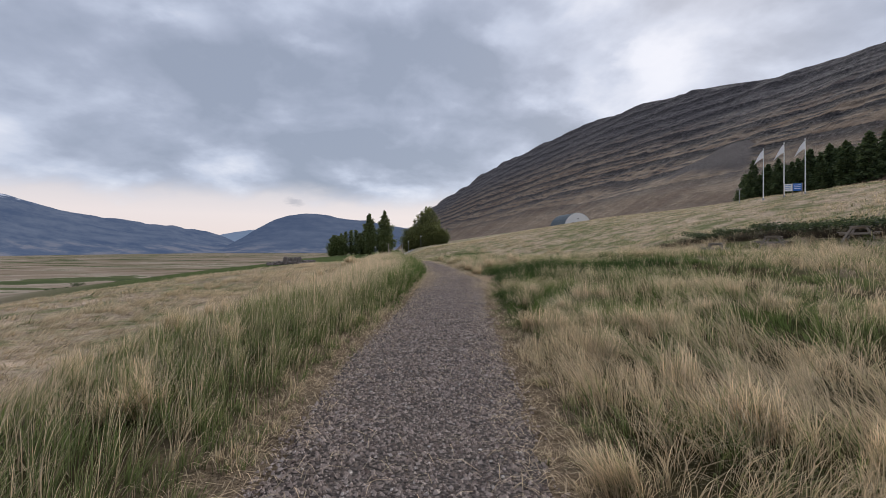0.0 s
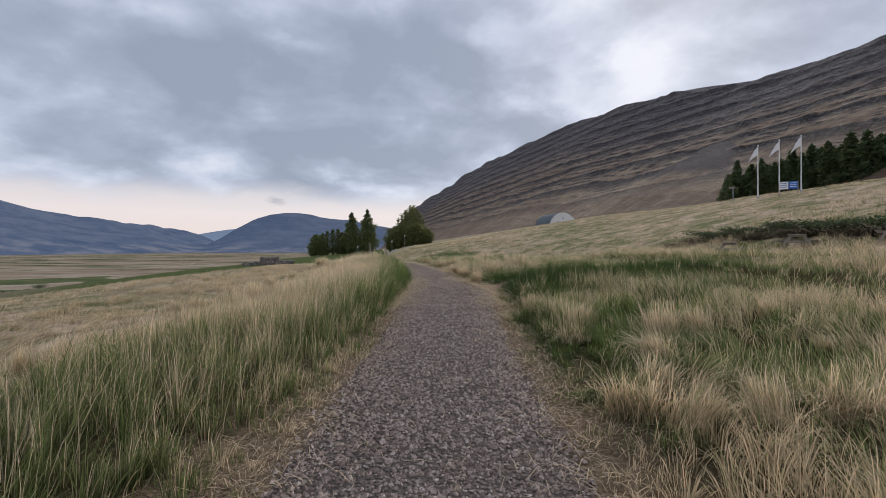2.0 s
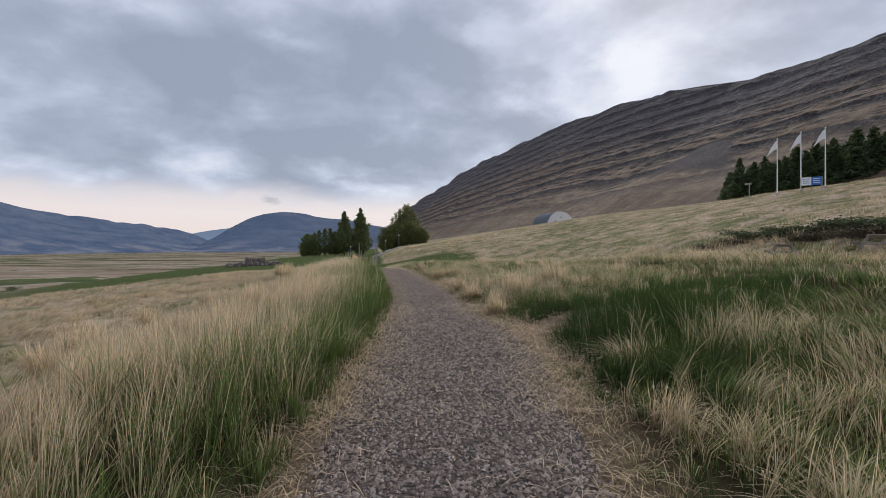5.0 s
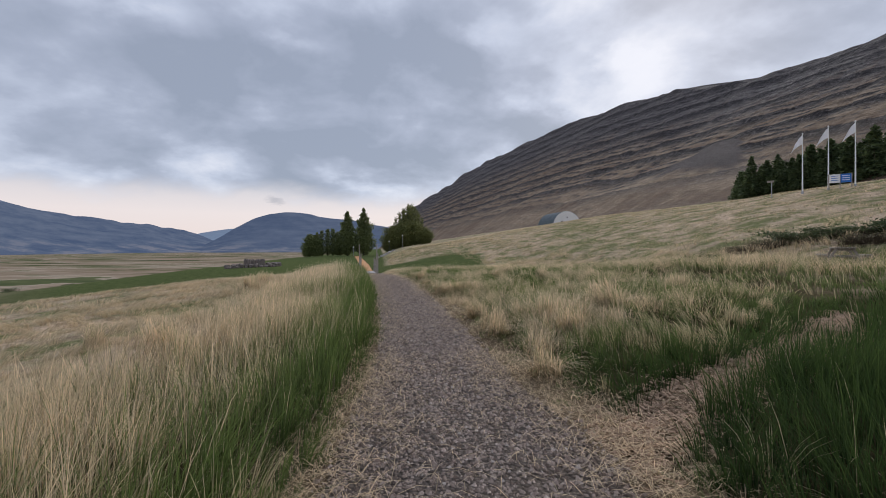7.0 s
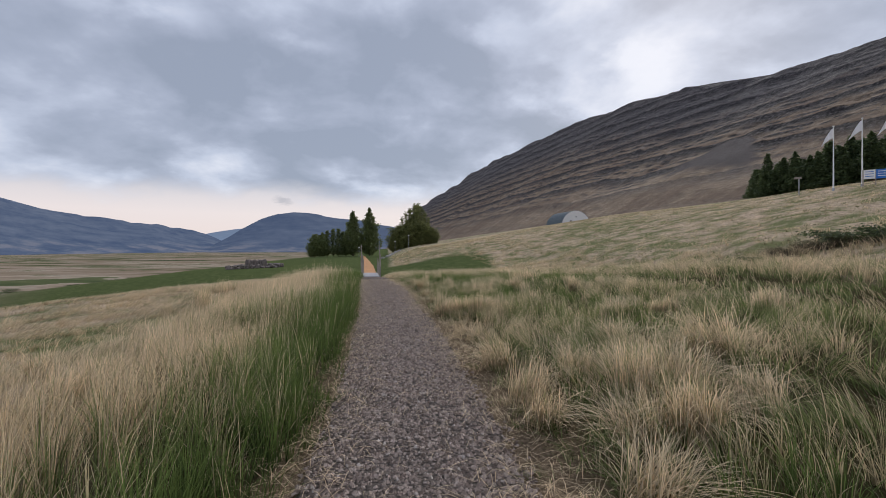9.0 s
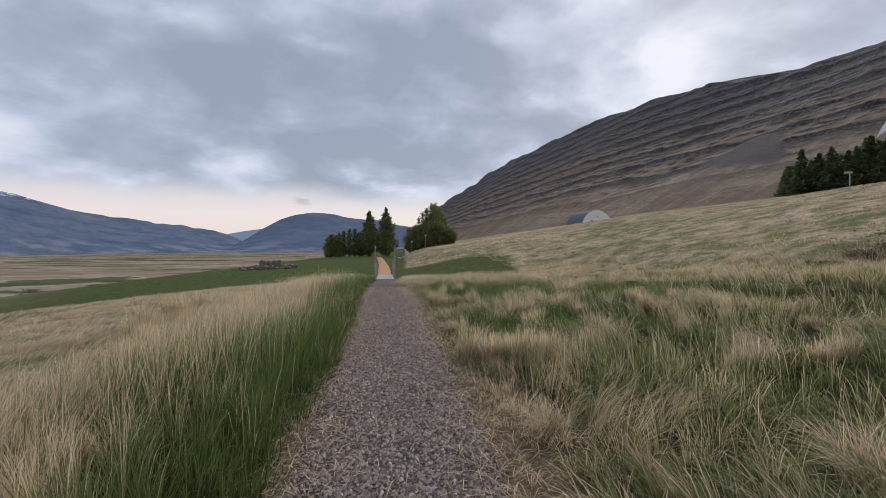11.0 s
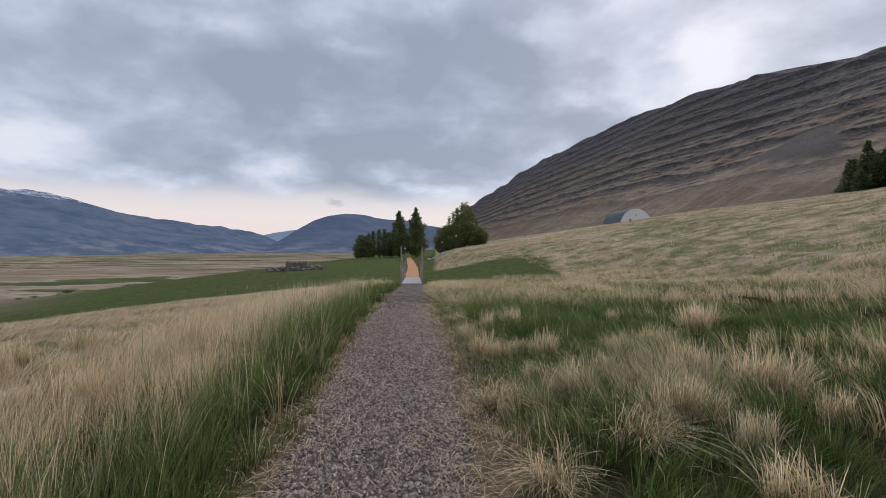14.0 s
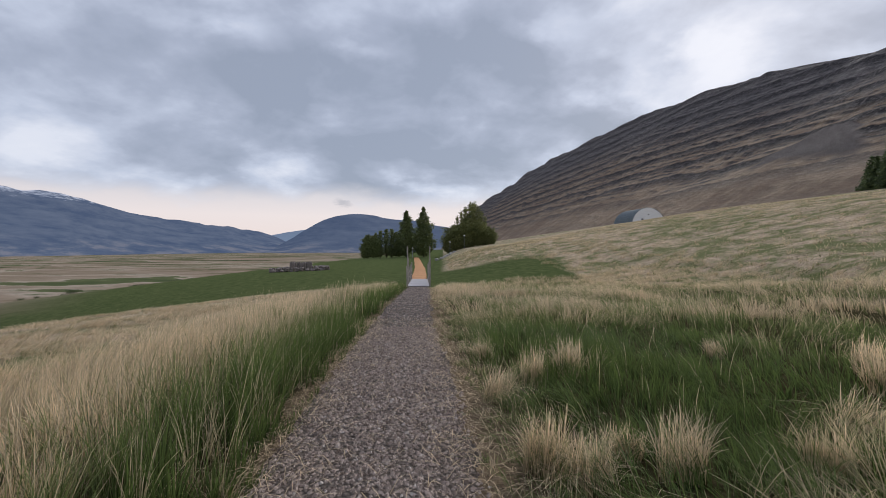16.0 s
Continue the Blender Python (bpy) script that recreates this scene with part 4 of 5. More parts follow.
def picnic_table():
    ob = empty("picnic_table", Matrix(), "weathered grey timber picnic table with fixed benches in long grass", category="table", group="picnic tables")
    top = empty("tabletop", Matrix())
    top.parent = ob
    for k in range(5):
        plank_box(top, "plank", (1.7, 0.135, 0.045), (0, -0.29 + 0.145 * k, 0.75), M_TIMBER)
    for s in (-1, 1):
        for k in range(2):
            plank_box(ob, "bench_plank", (1.7, 0.125, 0.045), (0, s * (0.66 + 0.14 * k), 0.45), M_TIMBER)
        plank_box(ob, "crosspiece", (0.05, 1.6, 0.1), (s * 0.6, 0, 0.38), M_TIMBER)
        plank_box(ob, "top_batten", (0.05, 0.7, 0.09), (s * 0.6, 0, 0.68), M_TIMBER)
        for q in (-1, 1):
            plank_box(ob, "leg", (0.05, 0.1, 0.95), (s * 0.65, q * 0.48, 0.33), M_TIMBER, (q * 28, 0, 0))
    return ob


first = picnic_table()
first.matrix_world = pose(22.8, 25.4, h1(22.8, 25.4) - 0.04, 0, 0, 40)
for x, y, a in ((21.7, 29.0, 48), (24.6, 21.8, 36)):
    copy_thing(first, pose(x, y, h1(x, y) - 0.06, 0, 0, a))


def footbridge():
    y0, y1, xc0, xc1 = 62.2, 77.0, -0.12, -0.75
    z0, z1 = h1(xc0, y0) + 0.06, h1(xc1, y1) + 0.1
    ob = empty("footbridge", Matrix.Translation((xc0, y0, z0)), "grey timber footbridge with rough log posts and rails", category="bridge")

    def spot(s, side, up_):
        return Vector((s * (xc1 - xc0) + side, s * (y1 - y0), s * (z1 - z0) + up_))
    deck_ = empty("deck", Matrix())
    deck_.parent = ob
    board = bmesh.new()
    box(board, (1.85, 0.19, 0.05), None, 0.008)
    bme = bpy.data.meshes.new("deck_board")
    board.to_mesh(bme)
    board.free()
    bme.materials.append(M_DECK)
    for k in range(72):
        b = new("deck_board", bme)
        b.parent = deck_
        b.location = spot((k + 0.5) / 72, 0.012 * math.sin(k * 7.3), 0.02)
    for side in (-0.8, 0.8):
        bm = bmesh.new()
        rod(bm, spot(0, side, -0.14), spot(1, side, -0.14), 0.13, 0.13, 10)
        part("beam", bm, M_LOG, ob)
        gg = random.Random(int(side * 10) + 30)
        tops = []
        for s, tall in ((0.02, 2.35), (0.14, 1.7), (0.28, 3.5), (0.45, 1.8), (0.62, 1.5), (0.8, 1.7), (0.98, 2.0)):
            lean = gg.uniform(-0.12, 0.12)
            bm = bmesh.new()
            rod(bm, spot(s, side * 1.2, -0.6), spot(s, side * 1.2 + lean, tall), 0.085, 0.06, 9)
            part("post", bm, M_LOG, ob, "rough grey log post")
            tops.append((s, side * 1.2 + lean * 0.5))
        for (s1, a1), (s2, a2) in zip(tops, tops[1:]):
            for up_ in (0.55, 1.1):
                bm = bmesh.new()
                rod(bm, spot(s1, a1, up_ + gg.uniform(-0.08, 0.08)), spot(s2, a2, up_ + gg.uniform(-0.08, 0.08)), 0.05, 0.045, 7)
                part("rail", bm, M_LOG, ob)


footbridge()

# orange bark path that runs on from the bridge to the trees
oy = np.linspace(76.8, 196, 120)
oc = np.interp(oy, [76, 110, 196], [-0.8, -2.4, -8.2])
ou = np.linspace(-1, 1, 9)
OY, OU = np.meshgrid(oy, ou, indexing="ij")
OX = oc[:, None] + OU * (0.95 + 0.1 * vnoise(OY, OU * 0 + np.sign(OU), 3, 50))
put("bark_path", raw_mesh("bark_path", np.stack([OX, OY, height(OX, OY) + 0.03 + 0.05 * (1 - OU ** 2)], 2).reshape(-1, 3), [grid_faces(len(oy), 9)], flat=False), M_ORANGE, None,
    "orange bark-chip path across the lawn to the trees", category="path", kind="structure")


# the round stone ruin on the lawn
def rock_mesh(name, size, seed):
    g2 = random.Random(seed)
    bm = bmesh.new()
    bmesh.ops.create_icosphere(bm, subdivisions=1, radius=0.5)
    for v in bm.verts:
        v.co *= 1 + g2.uniform(-0.22, 0.22)
        v.co.x, v.co.y, v.co.z = (max(-0.38, min(0.38, c)) * s for c, s in zip(v.co, size))
    me2 = bpy.data.meshes.new(name)
    bm.to_mesh(me2)
    bm.free()
    return me2


def ruin(x, y):
    ob = empty("stone_ruin", pose(x, y, h1(x, y)) @ Matrix.Diagonal((0.82, 0.82, 0.9, 1)), "ruined round fold of grey-brown stones on the lawn", category="ruin")
    kinds = [rock_mesh("stone", (0.9, 0.7, 0.55), s) for s in range(4)]
    slabs = [rock_mesh("slab", (0.55, 0.4, 2.6), 10 + s) for s in range(4)]
    for m2 in kinds + slabs:
        m2.materials.append(M_WALLSTONE)
    g2 = random.Random(3)
    for k in range(34):
        a = k / 34 * 6.283
        for row in range(2 if g2.random() < 0.7 else 1):
            o = new("stone", kinds[k % 4])
            o.parent = ob
            px_, py_ = 6.2 * math.cos(a), 3.8 * math.sin(a)
            o.matrix_local = pose(px_, py_, h1(x + px_, y + py_) - h1(x, y) + 0.18 + 0.38 * row, g2.uniform(-20, 20), g2.uniform(-20, 20), g2.uniform(0, 360)) @ Matrix.Diagonal((1.5, 1.5, 1.4, 1))
    for k in range(26):
        a = k / 26 * 6.283
        o = new("slab", slabs[k % 4])
        o.parent = ob
        px_, py_ = 0.3 + 2.3 * math.cos(a), 1.4 * math.sin(a)
        o.matrix_local = pose(px_, py_, 0.85, g2.uniform(-6, 6), g2.uniform(-6, 6), g2.uniform(0, 360)) @ Matrix.Diagonal((1.25, 1.25, g2.uniform(0.9, 1.15), 1))


ruin(-24.6, 108)

# pale boulders where the lawn meets the slope
bl = [rock_mesh("boulder", (1.3, 1.0, 0.8), 40 + s) for s in range(3)]
M_PALE = plain("pale_boulder", (0.42, 0.40, 0.38), 0.9, 0, 4, 0.25, 0.02)
for m2 in bl:
    m2.materials.append(M_PALE)
g = random.Random(9)
for k in range(7):
    x, y = 0.4 + k * 0.9 + g.uniform(-0.5, 0.5), 150 + k * 5 + g.uniform(-2, 2)
    o = new("boulder", bl[k % 3])
    o.matrix_world = pose(x, y, h1(x, y) + 0.2, 0, 0, g.uniform(0, 360)) @ Matrix.Diagonal((1.3, 1.3, 1.3, 1))
    tagged(o, "pale grey boulder at the edge of the lawn", category="boulder", group="boulders")


# ---------------------------------------------------------------- grass
def blades(name, mat, x, y, tall, lean, bend, dry, width, segs, label, category="grass"):
    """Grass as one mesh: a tapered, bent ribbon for each root. lean: direction in radians; bend: how far the tip goes over, in heights."""
    n = len(x)
    z = height(x, y) - 0.02
    face = rng.random(n) * math.pi
    wx, wy = np.cos(face) * width * 0.5, np.sin(face) * width * 0.5
    ts = np.linspace(0, 1, segs + 1)
    rows = []
    for t in ts[:-1]:
        q = bend * t ** 1.8
        cx, cy = x + np.cos(lean) * q * tall, y + np.sin(lean) * q * tall
        cz = z + tall * (t - 0.35 * np.minimum(bend, 1.6) * t ** 2.6)
        k = 1 - 0.55 * t
        rows += [np.stack([cx - wx * k, cy - wy * k, cz], 1), np.stack([cx + wx * k, cy + wy * k, cz], 1)]
    tip = np.stack([x + np.cos(lean) * bend * tall, y + np.sin(lean) * bend * tall, z + tall * (1 - 0.35 * np.minimum(bend, 1.6))], 1)
    verts = np.stack(rows + [tip], 1).reshape(-1, 3)
    per = 2 * segs + 1
    base = np.arange(n)[:, None] * per
    faces = [base + np.array([[2 * i, 2 * i + 1, 2 * i + 3, 2 * i + 2]]) for i in range(segs - 1)]
    faces.append(base + np.array([[2 * segs - 2, 2 * segs - 1, 2 * segs]]))
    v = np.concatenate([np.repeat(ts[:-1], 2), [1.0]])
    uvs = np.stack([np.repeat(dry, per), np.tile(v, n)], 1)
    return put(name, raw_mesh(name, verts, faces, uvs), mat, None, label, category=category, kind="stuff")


def west(x, y, o):
    """Tufts west of the path: height, share of straw, droop."""
    patch = 0.5 * vnoise(x, y, 3.2, 61) + 0.4 * vnoise(x, y, 1.1, 62)
    wide = 0.28 + 0.75 * (1 - smooth(8, 14, y))
    tall = (0.12 + (0.25 + 0.16 * smooth(5, 10, y)) * smooth(0.02, wide, o)) * (1 - 0.62 * smooth(2.0, 4.2, o)) * (0.95 + 0.2 * vnoise(x, y, 1.2, 63))
    straw = 0.14 + 1.0 * smooth(1.0, 2.3, o + 1.0 * patch - 1.0 * (1 - smooth(8, 12, y))) + 0.25 * patch
    straw = np.where((o < wide * 0.35) & (y < 13), np.maximum(straw, 0.5), straw)
    straw = np.where((o < 1.0) & (y > 13.5), straw * 0.4, straw) + 0.25 * smooth(3, 5, o)
    return tall, straw, 0.16 + 0.14 * vnoise(x, y, 1.1, 65) + 0.95 * smooth(1.9, 3.6, o + 0.8 * patch)


def lush(x, y, o):
    """The dark green strip along the side path, and the damp ground further on."""
    d = y - 14.3 - 0.5 * (x - 2.5)
    strip = smooth(-6.5, -4.5, d + 0.5 * vnoise(x, y, 1.2, 78)) * (1 - 0.35 * smooth(0.2, 0.9, d)) * (1 - smooth(0.9, 2.0, d + 0.6 * vnoise(x, y, 1.4, 86))) * smooth(0.1, 0.4, o) * (1 - smooth(2.5, 5.5, o) * (1 - smooth(-2.6, -1.0, d))) * (1 - smooth(7, 12, o)) * np.where(d < -2.2, np.clip(0.6 + 0.8 * vnoise(x, y, 1.1, 79), 0, 1), 1.0)
    damp = smooth(22, 25, y) * (1 - smooth(28, 33, y)) * smooth(0.5, 1.2, o + 0.5 * vnoise(x, y, 1.3, 82)) * (1 - smooth(4, 7, o + 1.5 * vnoise(x, y, 2.1, 83))) * np.clip(0.62 + 0.7 * vnoise(x, y, 1.5, 84), 0, 1)
    near = smooth(4.5, 6.5, y) * (1 - smooth(9, 11, y)) * smooth(0.15, 0.5, o) * (1 - smooth(3, 6, o)) * np.clip(0.45 + 0.9 * vnoise(x, y, 1.2, 85), 0, 1)
    return np.clip(np.maximum(strip, np.maximum(0.6 * damp, 0.38 * near)), 0, 1)


def east(x, y, o):
    """Tufts east of the path: shorter, more tangled."""
    patch = 0.6 * vnoise(x, y, 2.6, 71) + 0.45 * vnoise(x, y, 0.9, 72)
    wet = lush(x, y, o)
    tall = (0.10 + 0.24 * smooth(0.05, 0.8, o) + 0.30 * smooth(10, 13, o) * (1 - smooth(34, 44, y))) * (1 + 0.4 * patch) * (1 - 0.3 * smooth(20, 26, o)) * (1 + wet * (0.35 - 0.6 * smooth(13.8, 15, y - 0.5 * (x - 2.5))))
    straw = 0.48 - 0.36 * smooth(13, 21, y) * (1 - smooth(11, 18, o)) + 0.3 * smooth(30, 38, y) + 1.35 * patch
    straw = straw - 0.16 * smooth(18, 21, y) * (1 - smooth(28, 33, y)) * (1 - smooth(5, 9, o)) - 0.15 * smooth(2.5, 5, y) * (1 - smooth(9, 12, y)) * (1 - smooth(4, 7, o))
    straw = straw + 0.26 * smooth(8, 16, o) * (1 + 1.6 * vnoise(x, y, 5.5, 81)) - 0.1 * smooth(20, 26, o) + 0.4 * (1 - smooth(0.1, 0.5, o))
    return tall, straw * (1 - 0.98 * wet), (0.62 + 0.45 * vnoise(x, y, 0.9, 75)) * (1 - 0.6 * wet)


def sow(name, label, side, zone, tufts, each, segs, width, spread=0.055):
    """Tufts over a strip measured outwards from a path edge (side -1 west, 1 east), each of several blades that fan out."""
    x0, x1, y0, y1 = zone
    n = int((x1 - x0) * (y1 - y0) * tufts)
    o, y = x0 + rng.random(n) * (x1 - x0), y0 + rng.random(n) * (y1 - y0)
    x = edge_l(y) - o if side < 0 else edge_r(y) + o
    keep = (branch(x, y) > 0.14 + 0.14 * rng.random(n)) & (rng.random(n) < 0.3 + smooth(0, 0.45, o) + (0.5 * smooth(12, 16, y) if side < 0 else 0))
    keep &= vnoise(x, y, 0.8, 77) + 1.2 * rng.random(n) > -0.35
    x, y, o = x[keep], y[keep], o[keep]
    n = len(x)
    tall, straw, bend = (west if side < 0 else east)(x, y, o)
    tall = tall * (0.75 + 0.5 * rng.random(n))
    dead = rng.random(n) < np.clip(straw, 0.01, 0.96)
    wind = (0.3 if side < 0 else 3.5) + 2.2 * vnoise(x, y, 1.7, 64) + rng.normal(size=n) * (0.5 if side < 0 else 0.9)
    # blades of each tuft
    cnt = np.maximum(3, (each * (0.5 + rng.random(n))).astype(int))
    i = np.repeat(np.arange(n), cnt)
    m = len(i)
    a, k = rng.random(m) * 6.283, np.abs(rng.normal(size=m))
    bx, by = x[i] + np.cos(a) * k * spread, y[i] + np.sin(a) * k * spread
    wet = lush(x, y, o)[i] if side > 0 else 0.3 * (1 - smooth(0.3, 0.8, o[i])) * smooth(8, 11, y[i])
    stalk = rng.random(m) * (1 + 30 * wet) < np.where(dead[i], 0.8, np.where((o[i] < 1.0) & (y[i] > 13.5), 0.14, 0.16 + 0.16 * smooth(8, 12, y[i])) if side < 0 else 0.14)
    dry = np.where(stalk, 0.75 + 0.25 * rng.random(m), np.where(dead[i], 0.45 + 0.3 * rng.random(m), 0.16 * rng.random(m) + (0.25 if width > 0.03 else 0.0) - wet * (0.75 + 0.45 * rng.random(m))))
    bt = tall[i] * (0.6 + 0.55 * rng.random(m)) * np.where(stalk & ~dead[i], 1.3, 1.0)
    fan = np.clip(0.10 + 0.22 * k, 0, 0.7)
    lx, ly = np.cos(a) * fan + np.cos(wind[i]) * bend[i], np.sin(a) * fan + np.sin(wind[i]) * bend[i]
    bb = np.hypot(lx, ly) * (0.6 + 0.9 * rng.random(m)) * np.where(stalk & ~dead[i], 0.6, 1.0)
    w = width * np.where(stalk, 0.72, 1.0) * (0.75 + 0.5 * rng.random(m))
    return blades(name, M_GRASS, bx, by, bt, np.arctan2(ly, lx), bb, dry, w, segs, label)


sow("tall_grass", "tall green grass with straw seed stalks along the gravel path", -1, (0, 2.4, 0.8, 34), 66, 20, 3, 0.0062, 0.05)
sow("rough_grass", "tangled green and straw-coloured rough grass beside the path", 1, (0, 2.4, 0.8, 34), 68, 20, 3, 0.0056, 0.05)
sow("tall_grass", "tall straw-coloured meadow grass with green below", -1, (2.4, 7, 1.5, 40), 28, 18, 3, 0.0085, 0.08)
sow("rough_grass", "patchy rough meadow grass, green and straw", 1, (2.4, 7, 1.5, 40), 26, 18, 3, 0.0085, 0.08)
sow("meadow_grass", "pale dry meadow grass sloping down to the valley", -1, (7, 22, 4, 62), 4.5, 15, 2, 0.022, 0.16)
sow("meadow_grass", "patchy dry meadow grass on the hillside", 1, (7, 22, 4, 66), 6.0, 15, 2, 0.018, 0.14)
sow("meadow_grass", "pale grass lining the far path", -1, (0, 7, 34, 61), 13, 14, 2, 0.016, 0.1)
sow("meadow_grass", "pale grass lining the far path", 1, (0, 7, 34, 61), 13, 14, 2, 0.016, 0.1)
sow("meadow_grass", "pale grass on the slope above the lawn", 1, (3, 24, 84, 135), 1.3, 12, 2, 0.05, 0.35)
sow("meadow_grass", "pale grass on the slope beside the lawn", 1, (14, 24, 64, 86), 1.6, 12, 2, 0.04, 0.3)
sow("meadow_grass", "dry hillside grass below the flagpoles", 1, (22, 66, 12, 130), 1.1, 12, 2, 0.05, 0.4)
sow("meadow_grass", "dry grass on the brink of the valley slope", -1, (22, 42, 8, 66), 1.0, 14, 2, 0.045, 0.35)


# drooping straw tussocks
def tussock_mesh(name, count, tall, spread, seed):
    g3 = np.random.default_rng(seed)
    a = g3.normal(size=count) * 1.0
    k = np.sqrt(g3.random(count)) * 0.2
    ra = g3.random(count) * 6.283
    tl = tall * (0.6 + 0.6 * g3.random(count))
    bend = spread * (0.2 + 1.3 * g3.random(count))
    side = np.stack([-np.sin(a), np.cos(a), 0 * a], 1) * 0.0034
    rows = []
    ts = np.linspace(0, 1, 6)
    for t in ts[:-1]:
        q = bend * tl * t ** 1.5
        c = np.stack([k * np.cos(ra) + q * np.cos(a), k * np.sin(ra) + q * np.sin(a), tl * (t - 0.55 * np.minimum(bend, 1.3) * t ** 2.4) - 0.02], 1)
        rows += [c - side * (1 - 0.5 * t), c + side * (1 - 0.5 * t)]
    q = bend * tl
    rows.append(np.stack([k * np.cos(ra) + q * np.cos(a), k * np.sin(ra) + q * np.sin(a), tl * (1 - 0.55 * np.minimum(bend, 1.3)) - 0.02], 1))
    per = 11
    base = np.arange(count)[:, None] * per
    faces = [base + np.array([[2 * i, 2 * i + 1, 2 * i + 3, 2 * i + 2]]) for i in range(4)] + [base + np.array([[8, 9, 10]])]
    uvs = np.stack([np.repeat(np.where(g3.random(count) < 0.85, 0.75 + 0.25 * g3.random(count), 0.2), per), np.tile(np.concatenate([np.repeat(ts[:-1], 2), [1.0]]), count)], 1)
    return raw_mesh(name, np.stack(rows, 1).reshape(-1, 3), faces, uvs)


tuss = [tussock_mesh("grass_tussock", 300, 0.55, 0.85, 80 + s) for s in range(4)]
for m2 in tuss:
    m2.materials.append(M_GRASS)
g = random.Random(12)
spots = [(0.25, 15.6), (0.45, 16.3), (0.3, 17.4), (0.35, 18.9), (0.5, 20.3), (0.3, 22.6), (0.4, 24.2), (0.35, 25.6), (0.45, 26.9), (0.3, 28.4), (0.5, 30.1),
         (0.7, 8.7), (0.9, 9.9), (1.3, 7.6), (0.8, 12.4), (0.6, 11.2), (1.9, 6.2), (1.2, 17.0), (1.8, 19.2), (1.1, 24.6), (1.5, 26.2), (2.2, 23.2), (2.6, 27.4), (3.1, 21.5),
         (0.75, 16.9), (1.5, 17.6), (1.9, 17.2), (2.4, 18.3), (0.9, 18.2)]
for k, (o, y) in enumerate(spots):
    x = float(edge_r(y)) + o
    ob = new("grass_tussock", tuss[k % 4])
    s = g.uniform(0.6, 0.95) * (1.3 if o > 0.4 and 15 < y < 20 else 1.0)
    ob.matrix_world = pose(x, y, h1(x, y), 0, 0, g.uniform(0, 360)) @ Matrix.Diagonal((s, s, s * g.uniform(0.8, 1.1), 1))
    tagged(ob, "drooping straw-coloured grass tussock at the path edge", category="grass tussock", group="tussocks")


# upright clumps of dead stalks that stand out of the green
stalks = [tussock_mesh("straw_clump", 310, 0.52, 0.5, 90 + q) for q in range(4)]
for m2 in stalks:
    m2.materials.append(M_GRASS)
for k in range(240):
    y = g.uniform(2.2, 30)
    west_side = k % 3 == 0
    o = g.uniform(0.9, 4.0) if west_side else 0.3 + 6.0 * g.random() ** 1.5
    x = float(edge_l(y)) - o if west_side else float(edge_r(y)) + o
    if float(branch(np.array(x), np.array(y))) < 0.6 or (not west_side and (9.5 < y < 14.5 or vnoise(x, y, 1.6, 88) < -0.25)):
        continue
    ob = new("straw_clump", stalks[k % 4])
    q = g.uniform(0.5, 1.05)
    ob.matrix_world = pose(x, y, h1(x, y), g.uniform(-9, 9), g.uniform(-9, 9), g.uniform(0, 360)) @ Matrix.Diagonal((q * 0.85, q * g.uniform(0.6, 1.3), q * g.uniform(0.75, 1.1), 1))
    tagged(ob, "upright clump of pale dead grass stalks in the green grass", category="grass tussock", group="straw clumps")


# ---------------------------------------------------------------- gravel and litter
def gravel(count, y0, y1, size, label):
    y = y0 + rng.random(count) * (y1 - y0)
    u = rng.random(count) * 1.06 - 0.03
    keep = (rng.random(count) < smooth(-0.03, 0.10, u) * smooth(-0.03, 0.10, 1 - u) + 0.12)
    y, u = y[keep], u[keep]
    n = len(y)
    x = edge_l(y) * (1 - u) + edge_r(y) * u
    z = height(x, y) + 0.03 * np.sin(np.clip(u, 0, 1) * math.pi) ** 0.6 + 0.012 * vnoise(x, y, 0.25, 24) + 0.006
    s = size * (0.55 + 0.9 * rng.random(n) ** 1.6)
    shape = np.array([(1, 0, -0.3), (0.2, 0.95, -0.3), (-0.9, 0.35, -0.3), (-0.35, -0.9, -0.3), (0.6, -0.7, -0.3), (0.25, 0.1, 0.75), (-0.3, -0.05, 0.6)], float)
    v = shape[None] * (1 + 0.3 * (rng.random((n, 7, 1)) - 0.5) * 2) + 0.16 * rng.normal(size=(n, 7, 3))
    v *= s[:, None, None] * np.stack([np.ones(n), 0.65 + 0.35 * rng.random(n), 0.55 + 0.4 * rng.random(n)], 1)[:, None, :]
    a, tilt = rng.random(n) * 6.283, rng.normal(size=n) * 0.25
    ct, st = np.cos(tilt)[:, None], np.sin(tilt)[:, None]
    v = np.stack([v[..., 0] * ct - v[..., 2] * st, v[..., 1], v[..., 0] * st + v[..., 2] * ct], 2)
    ca, sa = np.cos(a)[:, None], np.sin(a)[:, None]
    v = np.stack([v[..., 0] * ca - v[..., 1] * sa + x[:, None], v[..., 0] * sa + v[..., 1] * ca + y[:, None], v[..., 2] + z[:, None]], 2)
    base = np.arange(n)[:, None, None] * 7
    tri = np.array([[0, 1, 5], [1, 6, 5], [1, 2, 6], [2, 3, 6], [3, 4, 6], [4, 5, 6], [4, 0, 5]])
    put("gravel", raw_mesh("gravel", v.reshape(-1, 3), [(base + tri[None]).reshape(-1, 3)]), M_STONE, None, label, category="gravel", kind="stuff")


gravel(105000, 1.4, 33.0, 0.0165, "loose grey-brown crushed stones on the footpath")
gravel(6000, 33.0, 62.0, 0.028, "loose grey-brown crushed stones on the footpath")

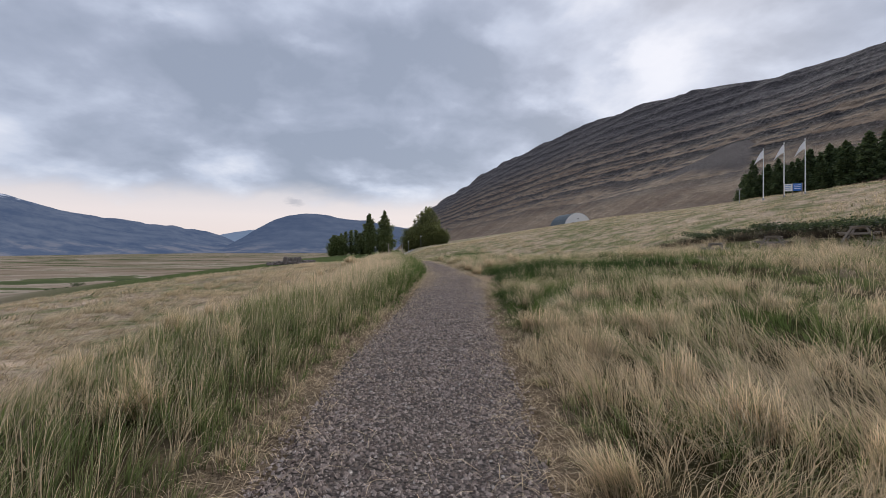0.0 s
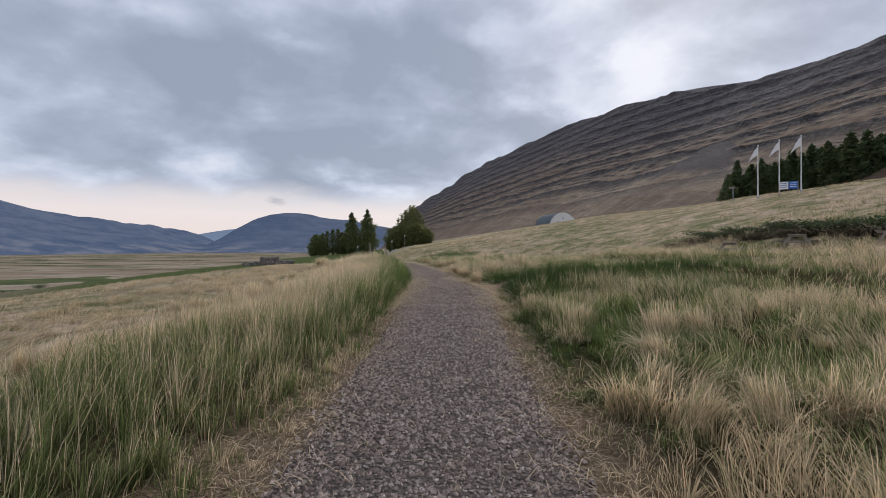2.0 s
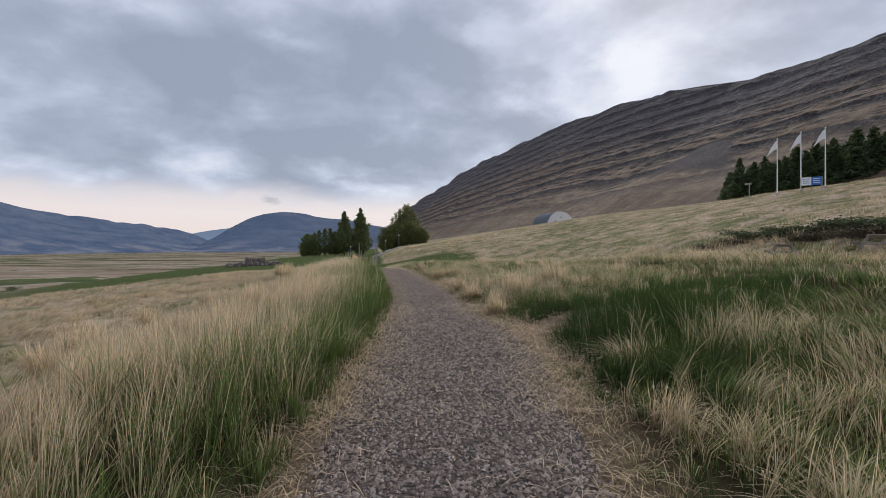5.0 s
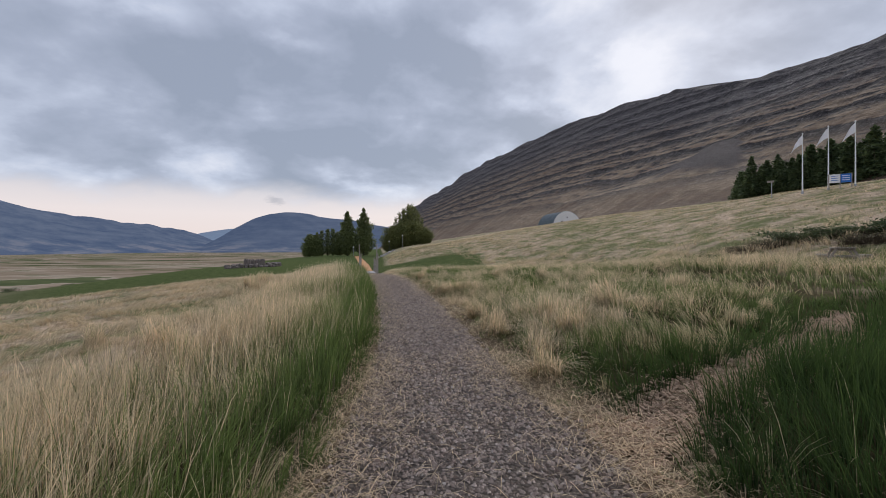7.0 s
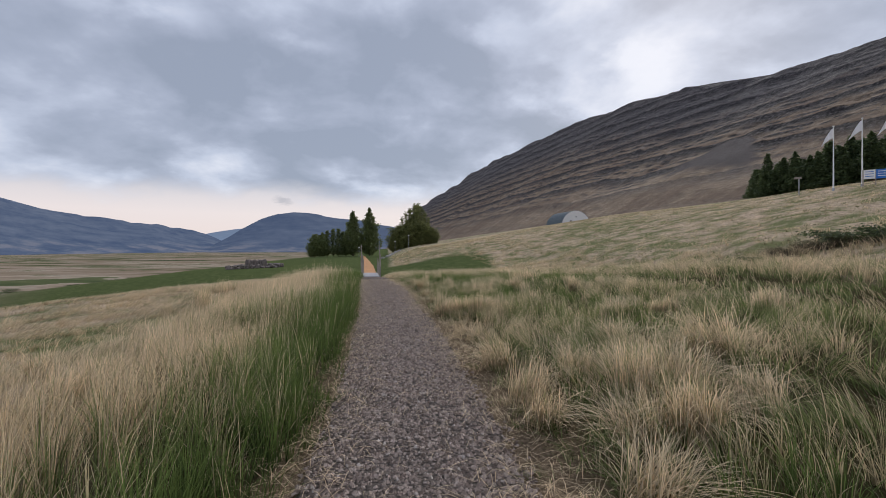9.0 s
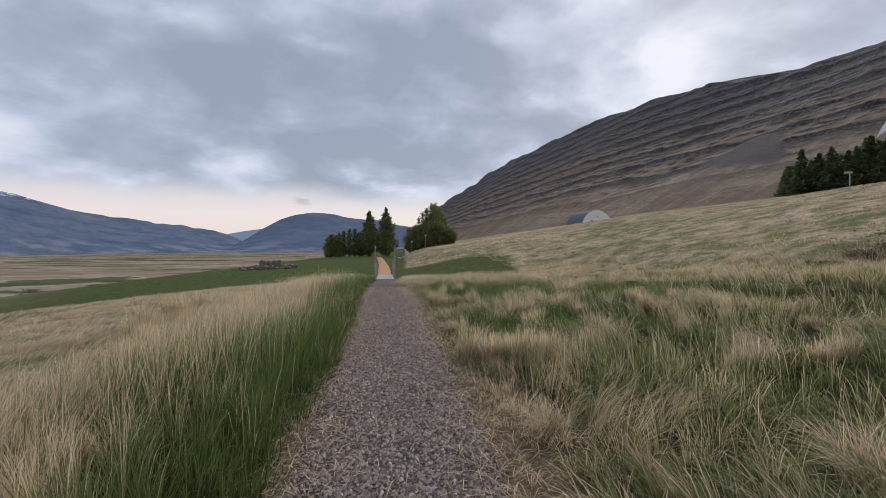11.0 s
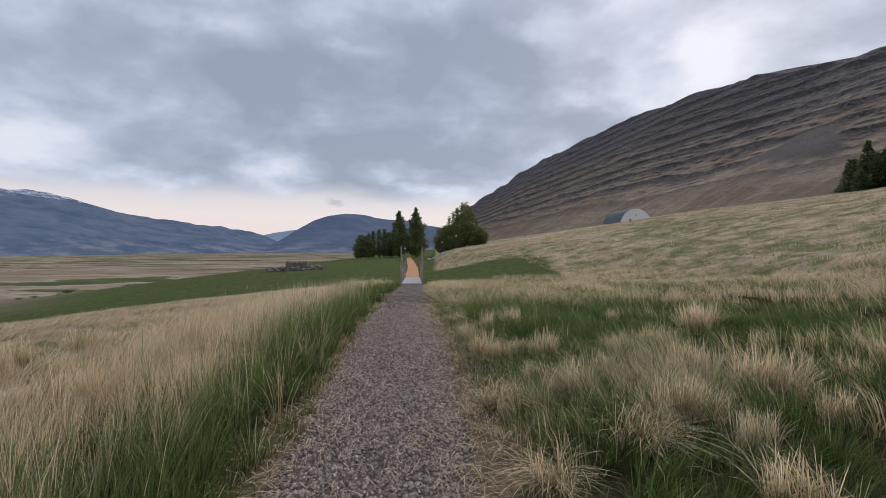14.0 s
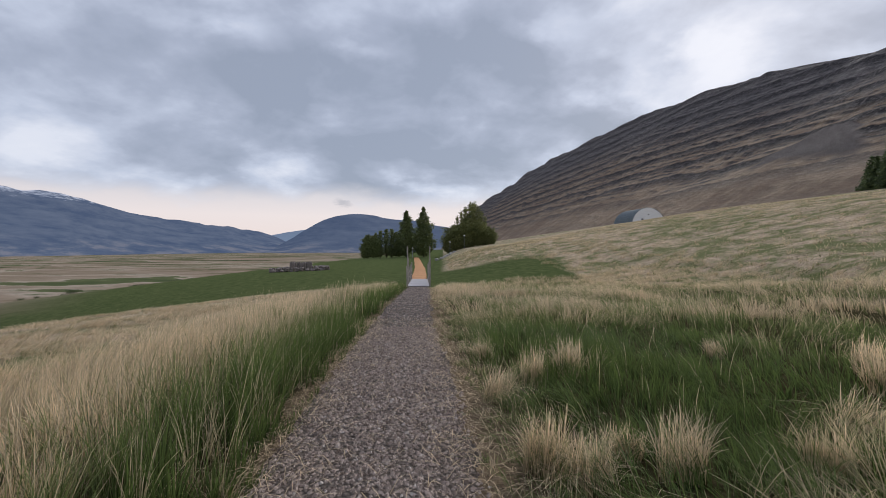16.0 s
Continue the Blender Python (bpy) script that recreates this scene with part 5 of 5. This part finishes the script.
# straw lying flat on the verges and the path
n = 26000
ly = np.where(rng.random(n) < 0.25, 11.5 + rng.random(n) * 5, 1.2 + rng.random(n) * 33)
ls = np.where(rng.random(n) < 0.5, -1.0, 1.0)
lo = rng.normal(size=n) * np.where(rng.random(n) < 0.7, 0.24, 0.7) + 0.06
lx = np.where(ls < 0, edge_l(ly) - lo, edge_r(ly) + lo)
put_lean = rng.random(n) * 6.283
lz = height(lx, ly) + 0.018 + 0.03 * ((lo < 0)) + 0.02 * rng.random(n)
ll, lw = 0.07 + 0.16 * rng.random(n), 0.0018
dx, dy = np.cos(put_lean) * ll, np.sin(put_lean) * ll
ex, ey = -np.sin(put_lean) * lw, np.cos(put_lean) * lw
rise = 0.03 * rng.random(n)
va = np.stack([np.stack([lx - ex, ly - ey, lz], 1), np.stack([lx + ex, ly + ey, lz], 1),
               np.stack([lx + dx * 0.5 + ex, ly + dy * 0.5 + ey, lz + rise + 0.01], 1), np.stack([lx + dx * 0.5 - ex, ly + dy * 0.5 - ey, lz + rise + 0.01], 1),
               np.stack([lx + dx + ex * 3, ly + dy, lz + rise * 0.5], 1)], 1).reshape(-1, 3)
bb = np.arange(n)[:, None] * 5
uv = np.stack([np.repeat(0.8 + 0.2 * rng.random(n), 5), np.tile(np.array([0.3, 0.3, 0.6, 0.6, 0.8]), n)], 1)
put("straw_litter", raw_mesh("straw_litter", va, [bb + np.array([[0, 1, 2, 3]]), bb + np.array([[3, 2, 4]])], uv), M_GRASS, None, "loose dry straw scattered on the path edges", category="straw", kind="stuff")


# bark chips trodden into the side path
def chips(count):
    """Flat splinters of bark and straw over the side path to the picnic tables."""
    pts = np.array(BRANCH, float)
    seg = np.diff(pts, axis=0)
    run = np.hypot(seg[:, 0], seg[:, 1])
    k = rng.choice(len(seg), size=count, p=run / run.sum())
    t = rng.random(count)[:, None]
    off = np.clip(rng.normal(size=(count, 1)) * 0.2, -0.48, 0.48)
    side = np.stack([-seg[k, 1], seg[k, 0]], 1) / run[k][:, None]
    at = pts[k] + seg[k] * t + side * off
    keep = at[:, 0] > edge_r(at[:, 1]) - 0.05
    at = at[keep]
    n = len(at)
    a, tip = rng.random(n) * 6.283, rng.normal(size=n) * 0.22
    ln, wd, th = 0.014 + 0.028 * rng.random(n), 0.006 + 0.008 * rng.random(n), 0.004 + 0.004 * rng.random(n)
    ax = np.stack([np.cos(a) * np.cos(tip), np.sin(a) * np.cos(tip), np.sin(tip)], 1) * ln[:, None]
    bx = np.stack([-np.sin(a), np.cos(a), 0.3 * rng.normal(size=n)], 1) * wd[:, None]
    up = np.array([[0, 0, 1.0]]) * th[:, None]
    c = np.stack([at[:, 0], at[:, 1], height(at[:, 0], at[:, 1]) + 0.012 + 0.012 * rng.random(n)], 1)
    v = np.stack([c - ax - bx * 0.5, c + ax - bx, c + ax * 0.85 + bx, c - ax * 0.9 + bx, c - ax * 0.8 - bx * 0.3 + up, c + ax * 0.9 - bx * 0.8 + up, c + ax * 0.7 + bx * 0.8 + up, c - ax * 0.7 + bx * 0.8 + up], 1)
    quad = np.array([[4, 5, 6, 7], [0, 1, 5, 4], [1, 2, 6, 5], [2, 3, 7, 6], [3, 0, 4, 7]])
    base = np.arange(n)[:, None, None] * 8
    put("bark_chips", raw_mesh("bark_chips", v.reshape(-1, 3), [(base + quad[None]).reshape(-1, 4)]), M_CHIP, None, "pale brown bark chips trodden into the side path", category="bark chips", kind="stuff")


chips(9000)
